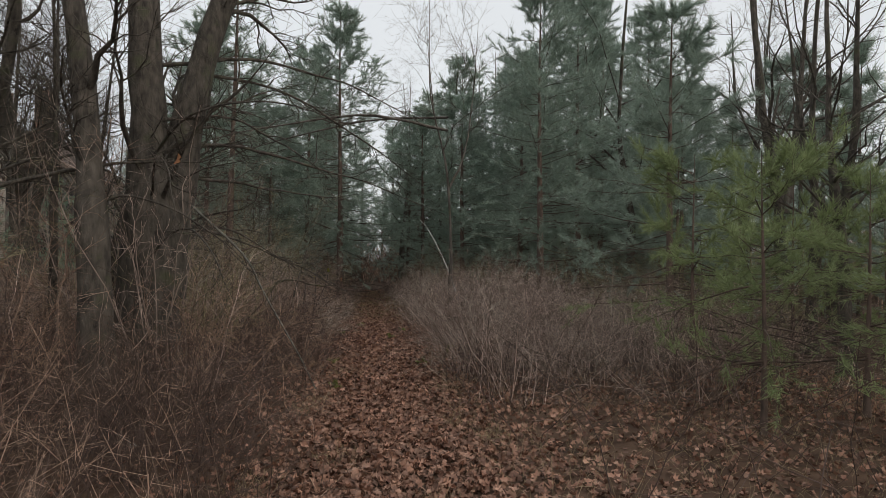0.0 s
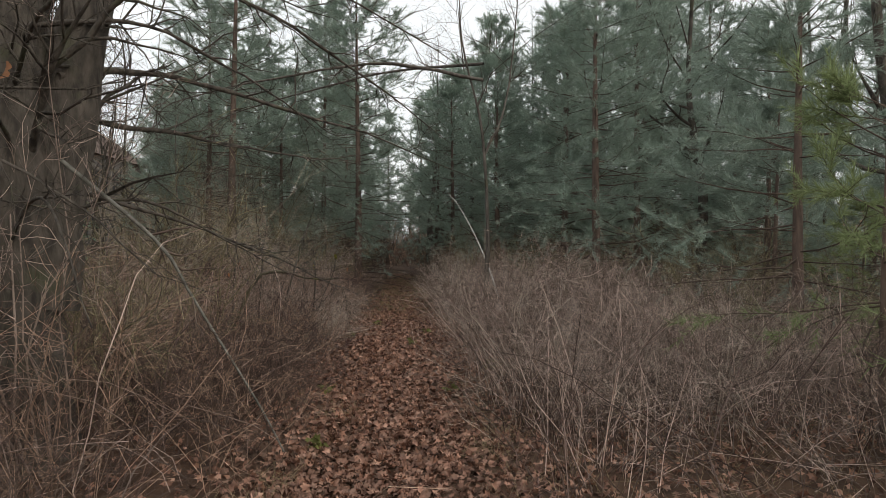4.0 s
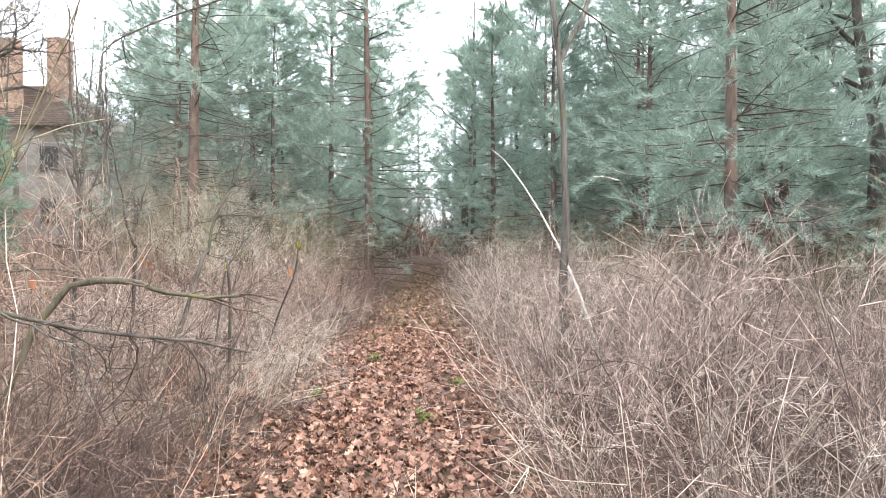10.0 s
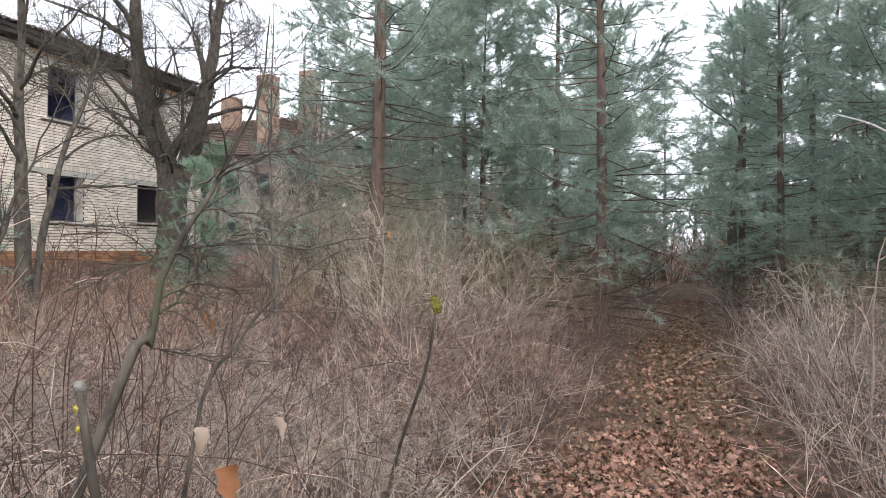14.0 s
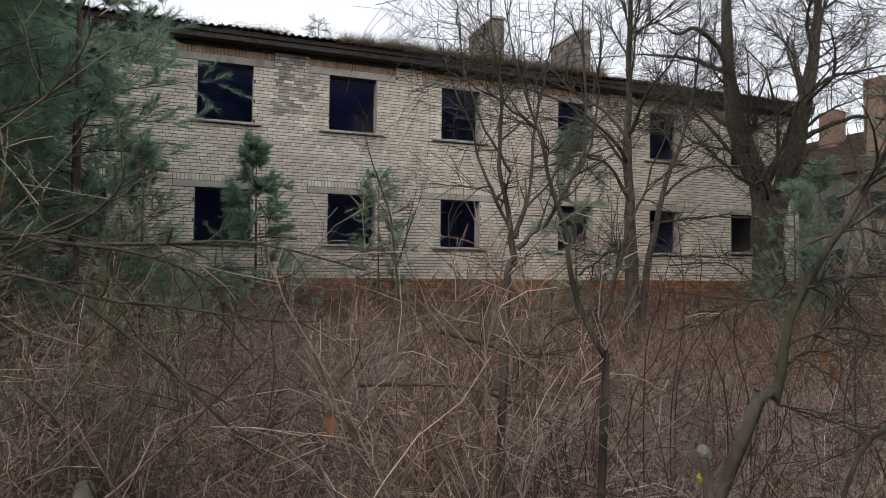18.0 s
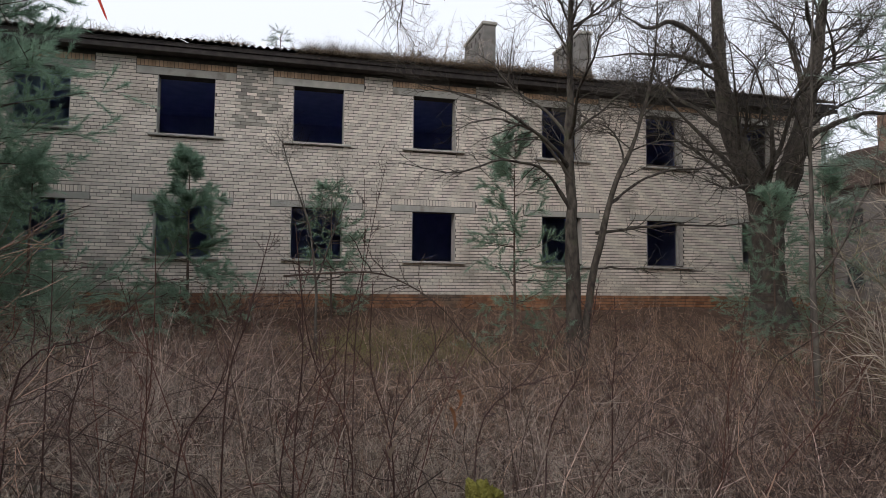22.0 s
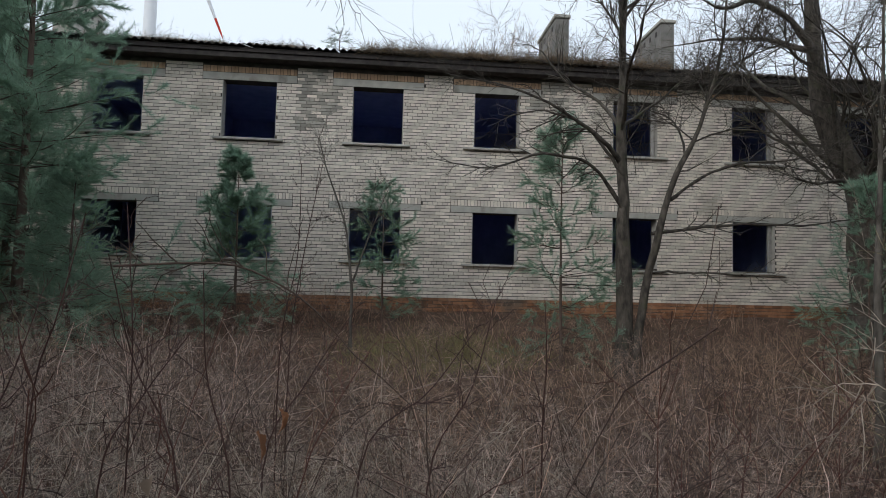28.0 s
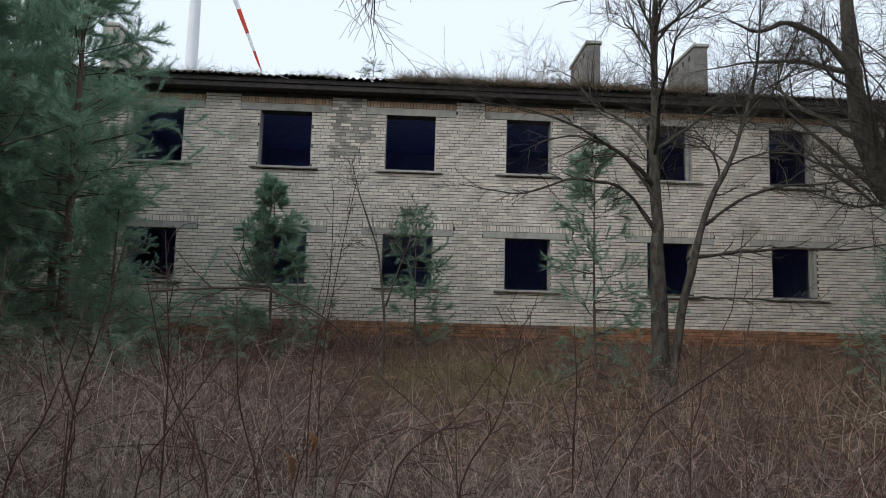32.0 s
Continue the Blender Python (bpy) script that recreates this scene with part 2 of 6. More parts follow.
let_light_through(MAT["needles"], 0.4)
let_light_through(MAT["needles_green"], 0.6)
let_light_through(MAT["needles_olive"], 0.5)
let_light_through(MAT["leaf_pale"], 0.3)
let_light_through(MAT["herb"], 0.3)


# ---- building blocks ----
def smooth(e0, e1, v):
    q = np.clip((v - e0) / (e1 - e0), 0, 1)
    return q * q * (3 - 2 * q)


def wavy(x, y):
    return 0.05 * np.sin(x * 0.9 + 1.3) * np.sin(y * 0.7) + 0.03 * np.sin(x * 2.3 + y * 1.9) + 0.012 * np.sin(x * 6.1) * np.sin(y * 5.3)


def ground_z(x, y):
    """Height of the ground: the path lies low, the building stands on a rise."""
    x, y = np.asarray(x, float), np.asarray(y, float)
    rise = 1.1 * np.clip((13.2 - x) / 12.6, 0, 1) ** 1.5
    path = np.exp(-(((x - 16.6) / 1.1) ** 2))
    return rise + wavy(x, y) * (1 - 0.6 * path) * 0.9 - 0.03 * path


def mesh_object(name, verts, faces, mat, parent=None, label="", hard=False):
    """faces: an int array (n, 3 or 4), or a list of such arrays; hard: flat faces with sharp edges."""
    me = bpy.data.meshes.new(name)
    groups = faces if isinstance(faces, list) else [faces]
    groups = [np.asarray(g, dtype=np.int32) for g in groups if len(g)]
    verts = np.asarray(verts, dtype=np.float32)
    me.vertices.add(len(verts))
    me.vertices.foreach_set("co", verts.ravel())
    loops = np.concatenate([g.ravel() for g in groups])
    sizes = np.concatenate([np.full(len(g), g.shape[1], np.int32) for g in groups])
    me.loops.add(len(loops))
    me.loops.foreach_set("vertex_index", loops)
    me.polygons.add(len(sizes))
    me.polygons.foreach_set("loop_start", np.concatenate([[0], np.cumsum(sizes)[:-1]]).astype(np.int32))
    me.polygons.foreach_set("loop_total", sizes)
    me.polygons.foreach_set("use_smooth", np.full(len(sizes), not hard))
    me.update(calc_edges=True)
    me.materials.append(mat)
    ob = new(name, me)
    if parent is not None:
        ob.parent = parent
    if label:
        ob["label"] = label
    return ob


def part(name, bm, mat, parent=None, label=""):
    me = bpy.data.meshes.new(name)
    bm.to_mesh(me)
    bm.free()
    me.materials.append(mat)
    ob = new(name, me)
    if parent is not None:
        ob.parent = parent
    if label:
        ob["label"] = label
    return ob


def box_bm(x0, y0, z0, x1, y1, z1, bevel=0.0):
    bm = bmesh.new()
    bmesh.ops.create_cube(bm, size=1)
    bmesh.ops.scale(bm, vec=(x1 - x0, y1 - y0, z1 - z0), verts=bm.verts)
    bmesh.ops.translate(bm, vec=((x0 + x1) / 2, (y0 + y1) / 2, (z0 + z1) / 2), verts=bm.verts)
    if bevel:
        bmesh.ops.bevel(bm, geom=bm.edges[:], offset=bevel, segments=1, affect="EDGES")
    return bm


def boxes_arrays(lo, hi):
    """Vertices and quads of many boxes at once."""
    n = len(lo)
    c = np.array([[i & 1, i >> 1 & 1, i >> 2 & 1] for i in range(8)], float)
    v = lo[:, None] * (1 - c) + hi[:, None] * c
    f = np.array([[0, 4, 6, 2], [1, 3, 7, 5], [0, 1, 5, 4], [2, 6, 7, 3], [0, 2, 3, 1], [4, 5, 7, 6]])
    return v.reshape(-1, 3), (np.arange(n)[:, None, None] * 8 + f).reshape(-1, 4)


WALK_LINE = np.array([(16.6, -15.4), (16.9, -10.8), (16.95, -6.0), (16.9, -4.0), (16.5, -3.0), (16.4, -1.0), (16.1, 0.6), (16.2, 1.5)])


def off_walk(pl, origin=(0, 0, 0), margin=0.75, z0=0.75, z1=2.6):
    """Which polylines keep clear of the way that the walker's head takes."""
    p = pl + np.asarray(origin, float)
    near = np.zeros(p.shape[:2], bool)
    for a, b in zip(WALK_LINE[:-1], WALK_LINE[1:]):
        u = np.clip(((p[..., :2] - a) @ (b - a)) / ((b - a) @ (b - a)), 0, 1)
        near |= np.linalg.norm(p[..., :2] - a - u[..., None] * (b - a), axis=-1) < margin
    return ~(near & (p[..., 2] > z0) & (p[..., 2] < z1)).any(1)


def tubes(pl, rad, sides=3):
    """Tapered tubes along polylines pl (n, k, 3) with radii rad (n, k)."""
    pl, rad = np.asarray(pl, float), np.asarray(rad, float)
    n, k, _ = pl.shape
    tan = np.gradient(pl, axis=1)
    tan /= np.linalg.norm(tan, axis=2, keepdims=True) + 1e-9
    ref = np.where(np.abs(tan[..., 2:3]) < 0.9, np.array([0, 0, 1.0]), np.array([1.0, 0, 0]))
    ref = np.broadcast_to(ref[:, k // 2 : k // 2 + 1], tan.shape)
    a = np.cross(tan, ref)
    a /= np.linalg.norm(a, axis=2, keepdims=True) + 1e-9
    b = np.cross(tan, a)
    ang = np.arange(sides) * 2 * math.pi / sides
    ring = pl[:, :, None] + rad[:, :, None, None] * (np.cos(ang)[None, None, :, None] * a[:, :, None] + np.sin(ang)[None, None, :, None] * b[:, :, None])
    v = ring.reshape(-1, 3)
    i, j, s = np.meshgrid(np.arange(n), np.arange(k - 1), np.arange(sides), indexing="ij")
    base = (i * k + j) * sides
    s2 = (s + 1) % sides
    f = np.stack([base + s, base + s2, base + sides + s2, base + sides + s], -1).reshape(-1, 4)
    return v, f


def join(parts):
    vs, fs, n = [], [], 0
    for v, f in parts:
        vs.append(v)
        fs.append(np.asarray(f) + n)
        n += len(v)
    quads = [f for f in fs if f.shape[1] == 4]
    tris = [f for f in fs if f.shape[1] == 3]
    out = []
    if quads:
        out.append(np.concatenate(quads))
    if tris:
        out.append(np.concatenate(tris))
    return np.concatenate(vs), out


def grow(rng, start, way, length, k, bend=0.25, up=0.0):
    """Random polylines (n, k, 3) from start along way."""
    n = len(start)
    pts = [np.asarray(start, float)]
    d = way / (np.linalg.norm(way, axis=1, keepdims=True) + 1e-9)
    step = np.asarray(length)[:, None] / (k - 1)
    for _ in range(k - 1):
        d = d + rng.normal(0, bend, (n, 3))
        d[:, 2] += up
        d /= np.linalg.norm(d, axis=1, keepdims=True) + 1e-9
        pts.append(pts[-1] + d * step)
    return np.stack(pts, 1)


def sample_on(rng, pl, rad, count, lo=0.3, hi=1.0):
    """Points along polylines, with the direction and radius there."""
    n, k, _ = pl.shape
    i = np.repeat(np.arange(n), count)
    u = rng.uniform(lo, hi, len(i)) * (k - 1)
    j = np.minimum(u.astype(int), k - 2)
    w = (u - j)[:, None]
    p = pl[i, j] * (1 - w) + pl[i, j + 1] * w
    d = pl[i, j + 1] - pl[i, j]
    d /= np.linalg.norm(d, axis=1, keepdims=True) + 1e-9
    r = rad[i, j] * (1 - w[:, 0]) + rad[i, j + 1] * w[:, 0]
    return p, d, r, i


def sideways(rng, d, spread):
    v = rng.normal(0, 1, d.shape)
    v -= (v * d).sum(1, keepdims=True) * d
    v /= np.linalg.norm(v, axis=1, keepdims=True) + 1e-9
    return d * np.cos(spread)[:, None] + v * np.sin(spread)[:, None]


def taper(r0, r1, k):
    u = np.linspace(0, 1, k)[None]
    return np.asarray(r0)[:, None] * (1 - u) + np.asarray(r1)[:, None] * u



# ---- bare trees ----
def limb_path(pts, k=10):
    """A smooth polyline through a few points."""
    pts = np.asarray(pts, float)
    u = np.linspace(0, len(pts) - 1, k)
    i = np.clip(u.astype(int), 0, len(pts) - 2)
    w = u - i
    m = np.gradient(pts, axis=0)
    h00, h10, h01, h11 = 2 * w**3 - 3 * w**2 + 1, w**3 - 2 * w**2 + w, -2 * w**3 + 3 * w**2, w**3 - w**2
    return h00[:, None] * pts[i] + h10[:, None] * m[i] + h01[:, None] * pts[i + 1] + h11[:, None] * m[i + 1]


def twig_sprays(rng, pl, rad, n2, n3, len2, len3, up=0.03, rmin=0.0022, lo=0.15, origin=(0, 0, 0)):
    """Two orders of side shoots along limbs: a list of tubes."""
    p, d, pr, _ = sample_on(rng, pl, rad, n2, lo, 1.0)
    m = len(p)
    l2 = grow(rng, p, sideways(rng, d, rng.uniform(0.4, 1.15, m)), rng.uniform(0.35, 1.0, m) * len2, 6, 0.2, up)
    r2 = taper(np.minimum(pr * 0.65, 0.006 + len2 * 0.007), np.full(m, rmin), 6)
    ok = off_walk(l2, origin)
    l2, r2 = l2[ok], r2[ok]
    p, d, pr, _ = sample_on(rng, l2, r2, n3, 0.1, 1.0)
    m = len(p)
    l3 = grow(rng, p, sideways(rng, d, rng.uniform(0.4, 1.1, m)), rng.uniform(0.3, 1.0, m) * len3, 3, 0.22, up * 0.6)
    r3 = taper(np.minimum(pr * 0.7, 0.004), np.full(m, rmin * 0.7), 3)
    ok = off_walk(l3, origin)
    return [tubes(l2, r2, 4), tubes(l3[ok], r3[ok], 3)]


def knobbly(rng, pl, rr, amount=0.5, knots=0.12):
    """Bends and swells a limb a little at short steps, as old wood is."""
    k = pl.shape[1]
    fade = np.minimum(np.arange(k) / 2.0, 1.0)[None, :, None]
    step = rng.normal(0, 1, pl.shape) * fade
    step[:, 1:] = 0.6 * step[:, 1:] + 0.4 * step[:, :-1]
    return pl + step * np.minimum(0.006 + 0.5 * rr, 0.04)[..., None] * amount, rr * (1 + rng.normal(0, knots, rr.shape))


def bare_tree(name, x, y, stems, bark, seed, label, limbs=8, n2=7, n3=6, limb_len=0.42, low=0.35, up=0.05, extra=(), rmin=0.003, sub=0.2, group=""):
    """stems: (points relative to the root, radius at the base); extra: (points in the world, radius) of chosen limbs."""
    rng = np.random.default_rng(seed)
    z = float(ground_z(x, y)) - 0.1
    root = new(name)
    root.location = (x, y, z)
    fine = []
    for pts, r in stems:
        k = 24
        pl = limb_path(pts, k)[None]
        u = np.linspace(0, 1, k)
        h = pl[0, -1, 2]
        rr = (r * (1 - 0.9 * u) * (1 + 0.5 * np.exp(-u * 24) * (pl[0, 0, 2] < 0.3)) * (1 + 0.06 * np.sin(u * 23 + seed)))[None]
        pl, rr = knobbly(rng, pl, rr, 0.45, 0.05)
        mesh_object("trunk", *tubes(pl, rr, 14), MAT[bark], root)
        n1 = limbs
        p, d, pr, _ = sample_on(rng, pl, rr, n1, low, 0.96)
        ln = h * limb_len * rng.uniform(0.5, 1.1, n1) * (1.15 - 0.6 * p[:, 2] / h)
        l1 = grow(rng, p, sideways(rng, d, rng.uniform(0.55, 1.2, n1)), ln, 9, 0.19, up)
        r1 = taper(np.minimum(pr * 0.45, 0.008 + ln * 0.014), np.full(n1, rmin), 9)
        ok = off_walk(l1, (x, y, z))
        l1, r1 = knobbly(rng, l1[ok], r1[ok], 0.8, 0.1)
        for a in range(len(l1)):
            mesh_object("limb", *tubes(l1[a : a + 1], r1[a : a + 1], 7), MAT[bark], root)
        fine += twig_sprays(rng, l1, r1, n2, n3, h * sub * 0.6, 0.3 + h * 0.035, up * 0.6, rmin * 0.75, 0.15, (x, y, z))
        fine += twig_sprays(rng, pl, rr, n2, n3, h * sub * 0.5, 0.3 + h * 0.03, up * 0.6, rmin * 0.75, low, (x, y, z))
    for pts, r in extra:
        pl = (limb_path(pts, 20) - np.array([x, y, z]))[None]
        pl, rr = knobbly(rng, pl, taper([r], [rmin], 20), 0.9, 0.1)
        mesh_object("limb", *tubes(pl, rr, 8), MAT[bark], root)
        ln = float(np.linalg.norm(np.diff(pl[0], axis=0), axis=1).sum())
        fine += twig_sprays(rng, pl, rr, int(6 + ln * 4.0), 6, min(0.17 * ln + 0.15, 0.62), 0.26, 0.0, rmin * 0.7, 0.12, (x, y, z))
    v, f = join(fine)
    mesh_object("crown", v, f, MAT[bark], root)["kind"] = "stuff"
    return tagged(root, label, "tree", group=group)


# ---- pines ----
def needle_tufts(rng, p, d, size, per):
    """Brushes of needles at p along d."""
    n = len(p)
    i = np.repeat(np.arange(n), per)
    m = len(i)
    dd = sideways(rng, d[i], rng.uniform(0.25, 1.1, m))
    dd[:, 2] += 0.12
    ln = size * rng.uniform(0.7, 1.25, m)
    side = np.cross(dd, rng.normal(0, 1, (m, 3)))
    side /= np.linalg.norm(side, axis=1, keepdims=True) + 1e-9
    wd = size * 0.033
    base = p[i] + d[i] * (rng.uniform(-0.9, 0.5, m) * size)[:, None]
    tip = base + dd * ln[:, None]
    v = np.stack([base - side * wd, base + side * wd, tip], 1).reshape(-1, 3)
    return v, np.arange(3 * m).reshape(-1, 3)


def pine(name, seed, h, radius, crown_base, label, per=7, whorl=0.36, n2=6, nt=4, size=0.16, r0=None, dead=0.5, bark="bark_pine", flare=0.7, group="pines of the wood", green="needles"):
    rng = np.random.default_rng(seed)
    root = new(name)
    k = 12
    u = np.linspace(0, 1, k)
    pts = np.stack([0.05 * h * 0.1 * np.sin(u * 4 + seed), 0.05 * h * 0.1 * (np.cos(u * 3 + seed) - np.cos(seed)), h * u], 1)[None]
    r0 = r0 or 0.0105 * h + 0.015
    rr = (r0 * (1 - 0.93 * u) * (1 + 0.35 * np.exp(-u * 30)))[None]
    mesh_object("trunk", *tubes(pts, rr, 12), MAT[bark], root)
    zs, way, ln = [], [], []
    zz = dead
    while zz < h - 0.12:
        q = max(0.0, (zz - crown_base) / (h - crown_base))
        for a in range(rng.integers(4, 7)):
            ang = rng.uniform(0, 2 * math.pi)
            way.append((math.cos(ang), math.sin(ang), -0.12 + 0.7 * q + rng.normal(0, 0.12)))
            ln.append(radius * (1 - q) ** flare * rng.uniform(0.5, 1.15) + 0.12)
            zs.append(zz + rng.normal(0, 0.06))
        zz += whorl * rng.uniform(0.7, 1.3)
    way, ln, zs = np.array(way), np.array(ln), np.array(zs)
    start = np.stack([np.interp(zs, pts[0, :, 2], pts[0, :, 0]), np.interp(zs, pts[0, :, 2], pts[0, :, 1]), zs], 1)
    l1 = grow(rng, start, way, ln, 6, 0.1, 0.03)
    r1 = taper(0.0035 + 0.0055 * ln, np.full(len(ln), 0.002), 6)
    live = zs > crown_base + rng.normal(0, 0.25, len(zs))
    p, d, pr, i = sample_on(rng, l1, r1, n2, 0.25, 1.0)
    l2 = grow(rng, p, sideways(rng, d, rng.uniform(0.5, 1.0, len(p))), 0.1 + 0.28 * ln[i] * rng.uniform(0.4, 1.0, len(p)), 2, 0.1, 0.05)
    r2 = taper(np.full(len(p), 0.003), np.full(len(p), 0.0016), 2)
    v, f = join([tubes(l1, r1, 3), tubes(l2, r2, 3)])
    mesh_object("branchwork", v, f, MAT["bark_dead"], root)["kind"] = "stuff"
    k2 = live[i]
    t1, d1, _, _ = sample_on(rng, l1[live], r1[live], 3, 0.5, 1.0)
    t2, d2, _, _ = sample_on(rng, l2[k2], r2[k2], nt, 0.2, 1.0)
    t3, d3 = l2[k2][:, -1], l2[k2][:, -1] - l2[k2][:, -2]
    d3 = d3 / (np.linalg.norm(d3, axis=1, keepdims=True) + 1e-9)
    crown = needle_tufts(rng, np.concatenate([t1, t2, t3]), np.concatenate([d1, d2, d3]), size, per)
    mesh_object("crown", *crown, MAT[green], root)["kind"] = "stuff"
    return tagged(root, label, "pine tree", group=group)


def stand(x, y, turn=0, scale=1.0, sink=0.06):
    return pose(x, y, float(ground_z(x, y)) - sink, 0, 0, turn) @ Matrix.Scale(scale, 4)


def copy_scaled(ob, x, y, turn, scale, label=""):
    made = copy_thing(ob, stand(x, y, turn))
    made.scale = (scale, scale, scale * (0.95 + 0.1 * math.sin(x * 7 + y)))
    if label:
        made["label"] = label
    return made


# ---- shrubs ----
def stems_mesh(rng, st, way, ln, r0, twigs, twig_len, bend=0.12, up=0.0, spread=(0.35, 1.0), forks=0):
    n = len(st)
    k = 4
    l1 = grow(rng, st, way, ln, k, bend, up)
    r1 = taper(r0, r0 * 0.35, k)
    out = [tubes(l1, r1, 3)]
    p, d, pr, i = sample_on(rng, l1, r1, twigs, 0.25, 1.0)
    m = len(p)
    l2 = grow(rng, p, sideways(rng, d, rng.uniform(*spread, m)), twig_len * rng.uniform(0.3, 1.0, m) * (0.4 + 0.6 * ln[i]), 3, 0.22, up)
    out.append(tubes(l2, taper(np.maximum(pr * 0.6, 0.0011), np.full(m, 0.0009), 3), 3))
    if forks:
        p, d, pr, i = sample_on(rng, l2, taper(pr * 0.75, pr * 0.3, 3), forks, 0.3, 1.0)
        m = len(p)
        l3 = grow(rng, p, sideways(rng, d, rng.uniform(*spread, m)), twig_len * 0.5 * rng.uniform(0.3, 1.0, m), 2, 0.2, up)
        out.append(tubes(l3, taper(np.maximum(pr * 0.7, 0.0011), np.full(m, 0.0008), 2), 3))
    return out


def clear_of_walk(x, y, margin):
    """Whether a place keeps clear of the trodden path and of the line walked."""
    near_path = np.abs(x - 16.65) < margin
    spur = (np.hypot(x - 16.1, (y - 0.6) * 0.8) < margin * 0.85) | ((np.abs(x - 16.45) < margin * 0.8) & (y > -3.5) & (y < 1.5))
    return ~(near_path | spur)


def clumped(rng, n, x0, x1, y0, y1, clump, spread):
    """Points that gather in clumps; also each one's way out of its clump."""
    m = max(1, int(n / clump))
    cx, cy = rng.uniform(x0, x1, m), rng.uniform(y0, y1, m)
    i = rng.integers(0, m, n)
    dx, dy = rng.normal(0, spread, n), rng.normal(0, spread, n)
    return cx[i] + dx, cy[i] + dy, dx / spread, dy / spread


def field_top(x):
    """How high shrubs may stand on the rise before the wall."""
    sight = 1.60 - (16.0 - x) / 16 * 0.55
    return np.clip((sight - ground_z(x, 0 * x)), 0.2, 1.25)


def thicket(name, mat, seed, n, box, height, label, clump=9, spread=0.22, r0=0.0042, twigs=5, twig_len=0.3, fan=0.4, margin=0.98, forks=0, limit=False, bend=0.3, spread2=(0.45, 1.35)):
    rng = np.random.default_rng(seed)
    x, y, fx, fy = clumped(rng, n, *box, clump, spread)
    ok = clear_of_walk(x, y, margin + rng.normal(0, 0.12, n)) & (x > 0.4)
    ok &= ~((x > 11.0) & (x < 15.2) & (y > -3.0) & (y < 0.8) & (rng.uniform(0, 1, n) < 0.55))
    x, y, fx, fy = x[ok], y[ok], fx[ok], fy[ok]
    m = len(x)
    ln = rng.uniform(*height, m) * (0.82 + 0.3 * np.sin(x * 1.7 + 2.1 * np.sin(y * 0.9)) ** 2)
    if limit:
        ln = np.minimum(ln, field_top(x) * rng.uniform(0.6, 1.1, m))
    st = np.stack([x, y, ground_z(x, y) - 0.03], 1)
    way = np.stack([fx * fan + rng.normal(0, 0.12, m), fy * fan + rng.normal(0, 0.12, m), np.ones(m)], 1)
    v, f = join(stems_mesh(rng, st, way, ln, r0 * rng.uniform(0.5, 1.4, m), twigs, twig_len, bend, 0.0, spread2, forks))
    return tagged(mesh_object(name, v, f, MAT[mat]), label, "shrubs", kind="stuff")


def canes(name, mat, seed, n, box, length, label, r0=0.006, arch=0.22, low=0.15, margin=1.0):
    """Long arching shoots that lie across the undergrowth."""
    rng = np.random.default_rng(seed)
    x, y = rng.uniform(box[0], box[1], n), rng.uniform(box[2], box[3], n)
    ok = clear_of_walk(x, y, np.full(n, margin))
    x, y = x[ok], y[ok]
    m = len(x)
    st = np.stack([x, y, ground_z(x, y) - 0.02], 1)
    a = rng.uniform(0, 2 * math.pi, m)
    s = rng.uniform(0.2, 1.0, m)
    way = np.stack([np.cos(a) * s, np.sin(a) * s, np.ones(m)], 1)
    ln = rng.uniform(*length, m)
    l1 = grow(rng, st, way, ln, 8, 0.2, -arch)
    lowest = ground_z(l1[..., 0], l1[..., 1]) + low * rng.uniform(0.1, 1.0, (m, 1))
    l1[:, 1:, 2] = np.maximum(l1[:, 1:, 2], lowest[:, 1:])
    keep = clear_of_walk(l1[..., 0], l1[..., 1], 0.55).all(1)
    l1 = l1[keep]
    m = len(l1)
    r1 = taper(r0 * rng.uniform(0.5, 1.4, m), np.full(m, 0.0018), 8)
    p, d, pr, _ = sample_on(rng, l1, r1, 4, 0.2, 1.0)
    l2 = grow(rng, p, sideways(rng, d, rng.uniform(0.4, 1.1, len(p))), rng.uniform(0.1, 0.45, len(p)), 3, 0.2)
    v, f = join([tubes(l1, r1, 4), tubes(l2, taper(pr * 0.6, np.full(len(p), 0.0012), 3), 3)])
    return tagged(mesh_object(name, v, f, MAT[mat]), label, "brambles", kind="stuff")


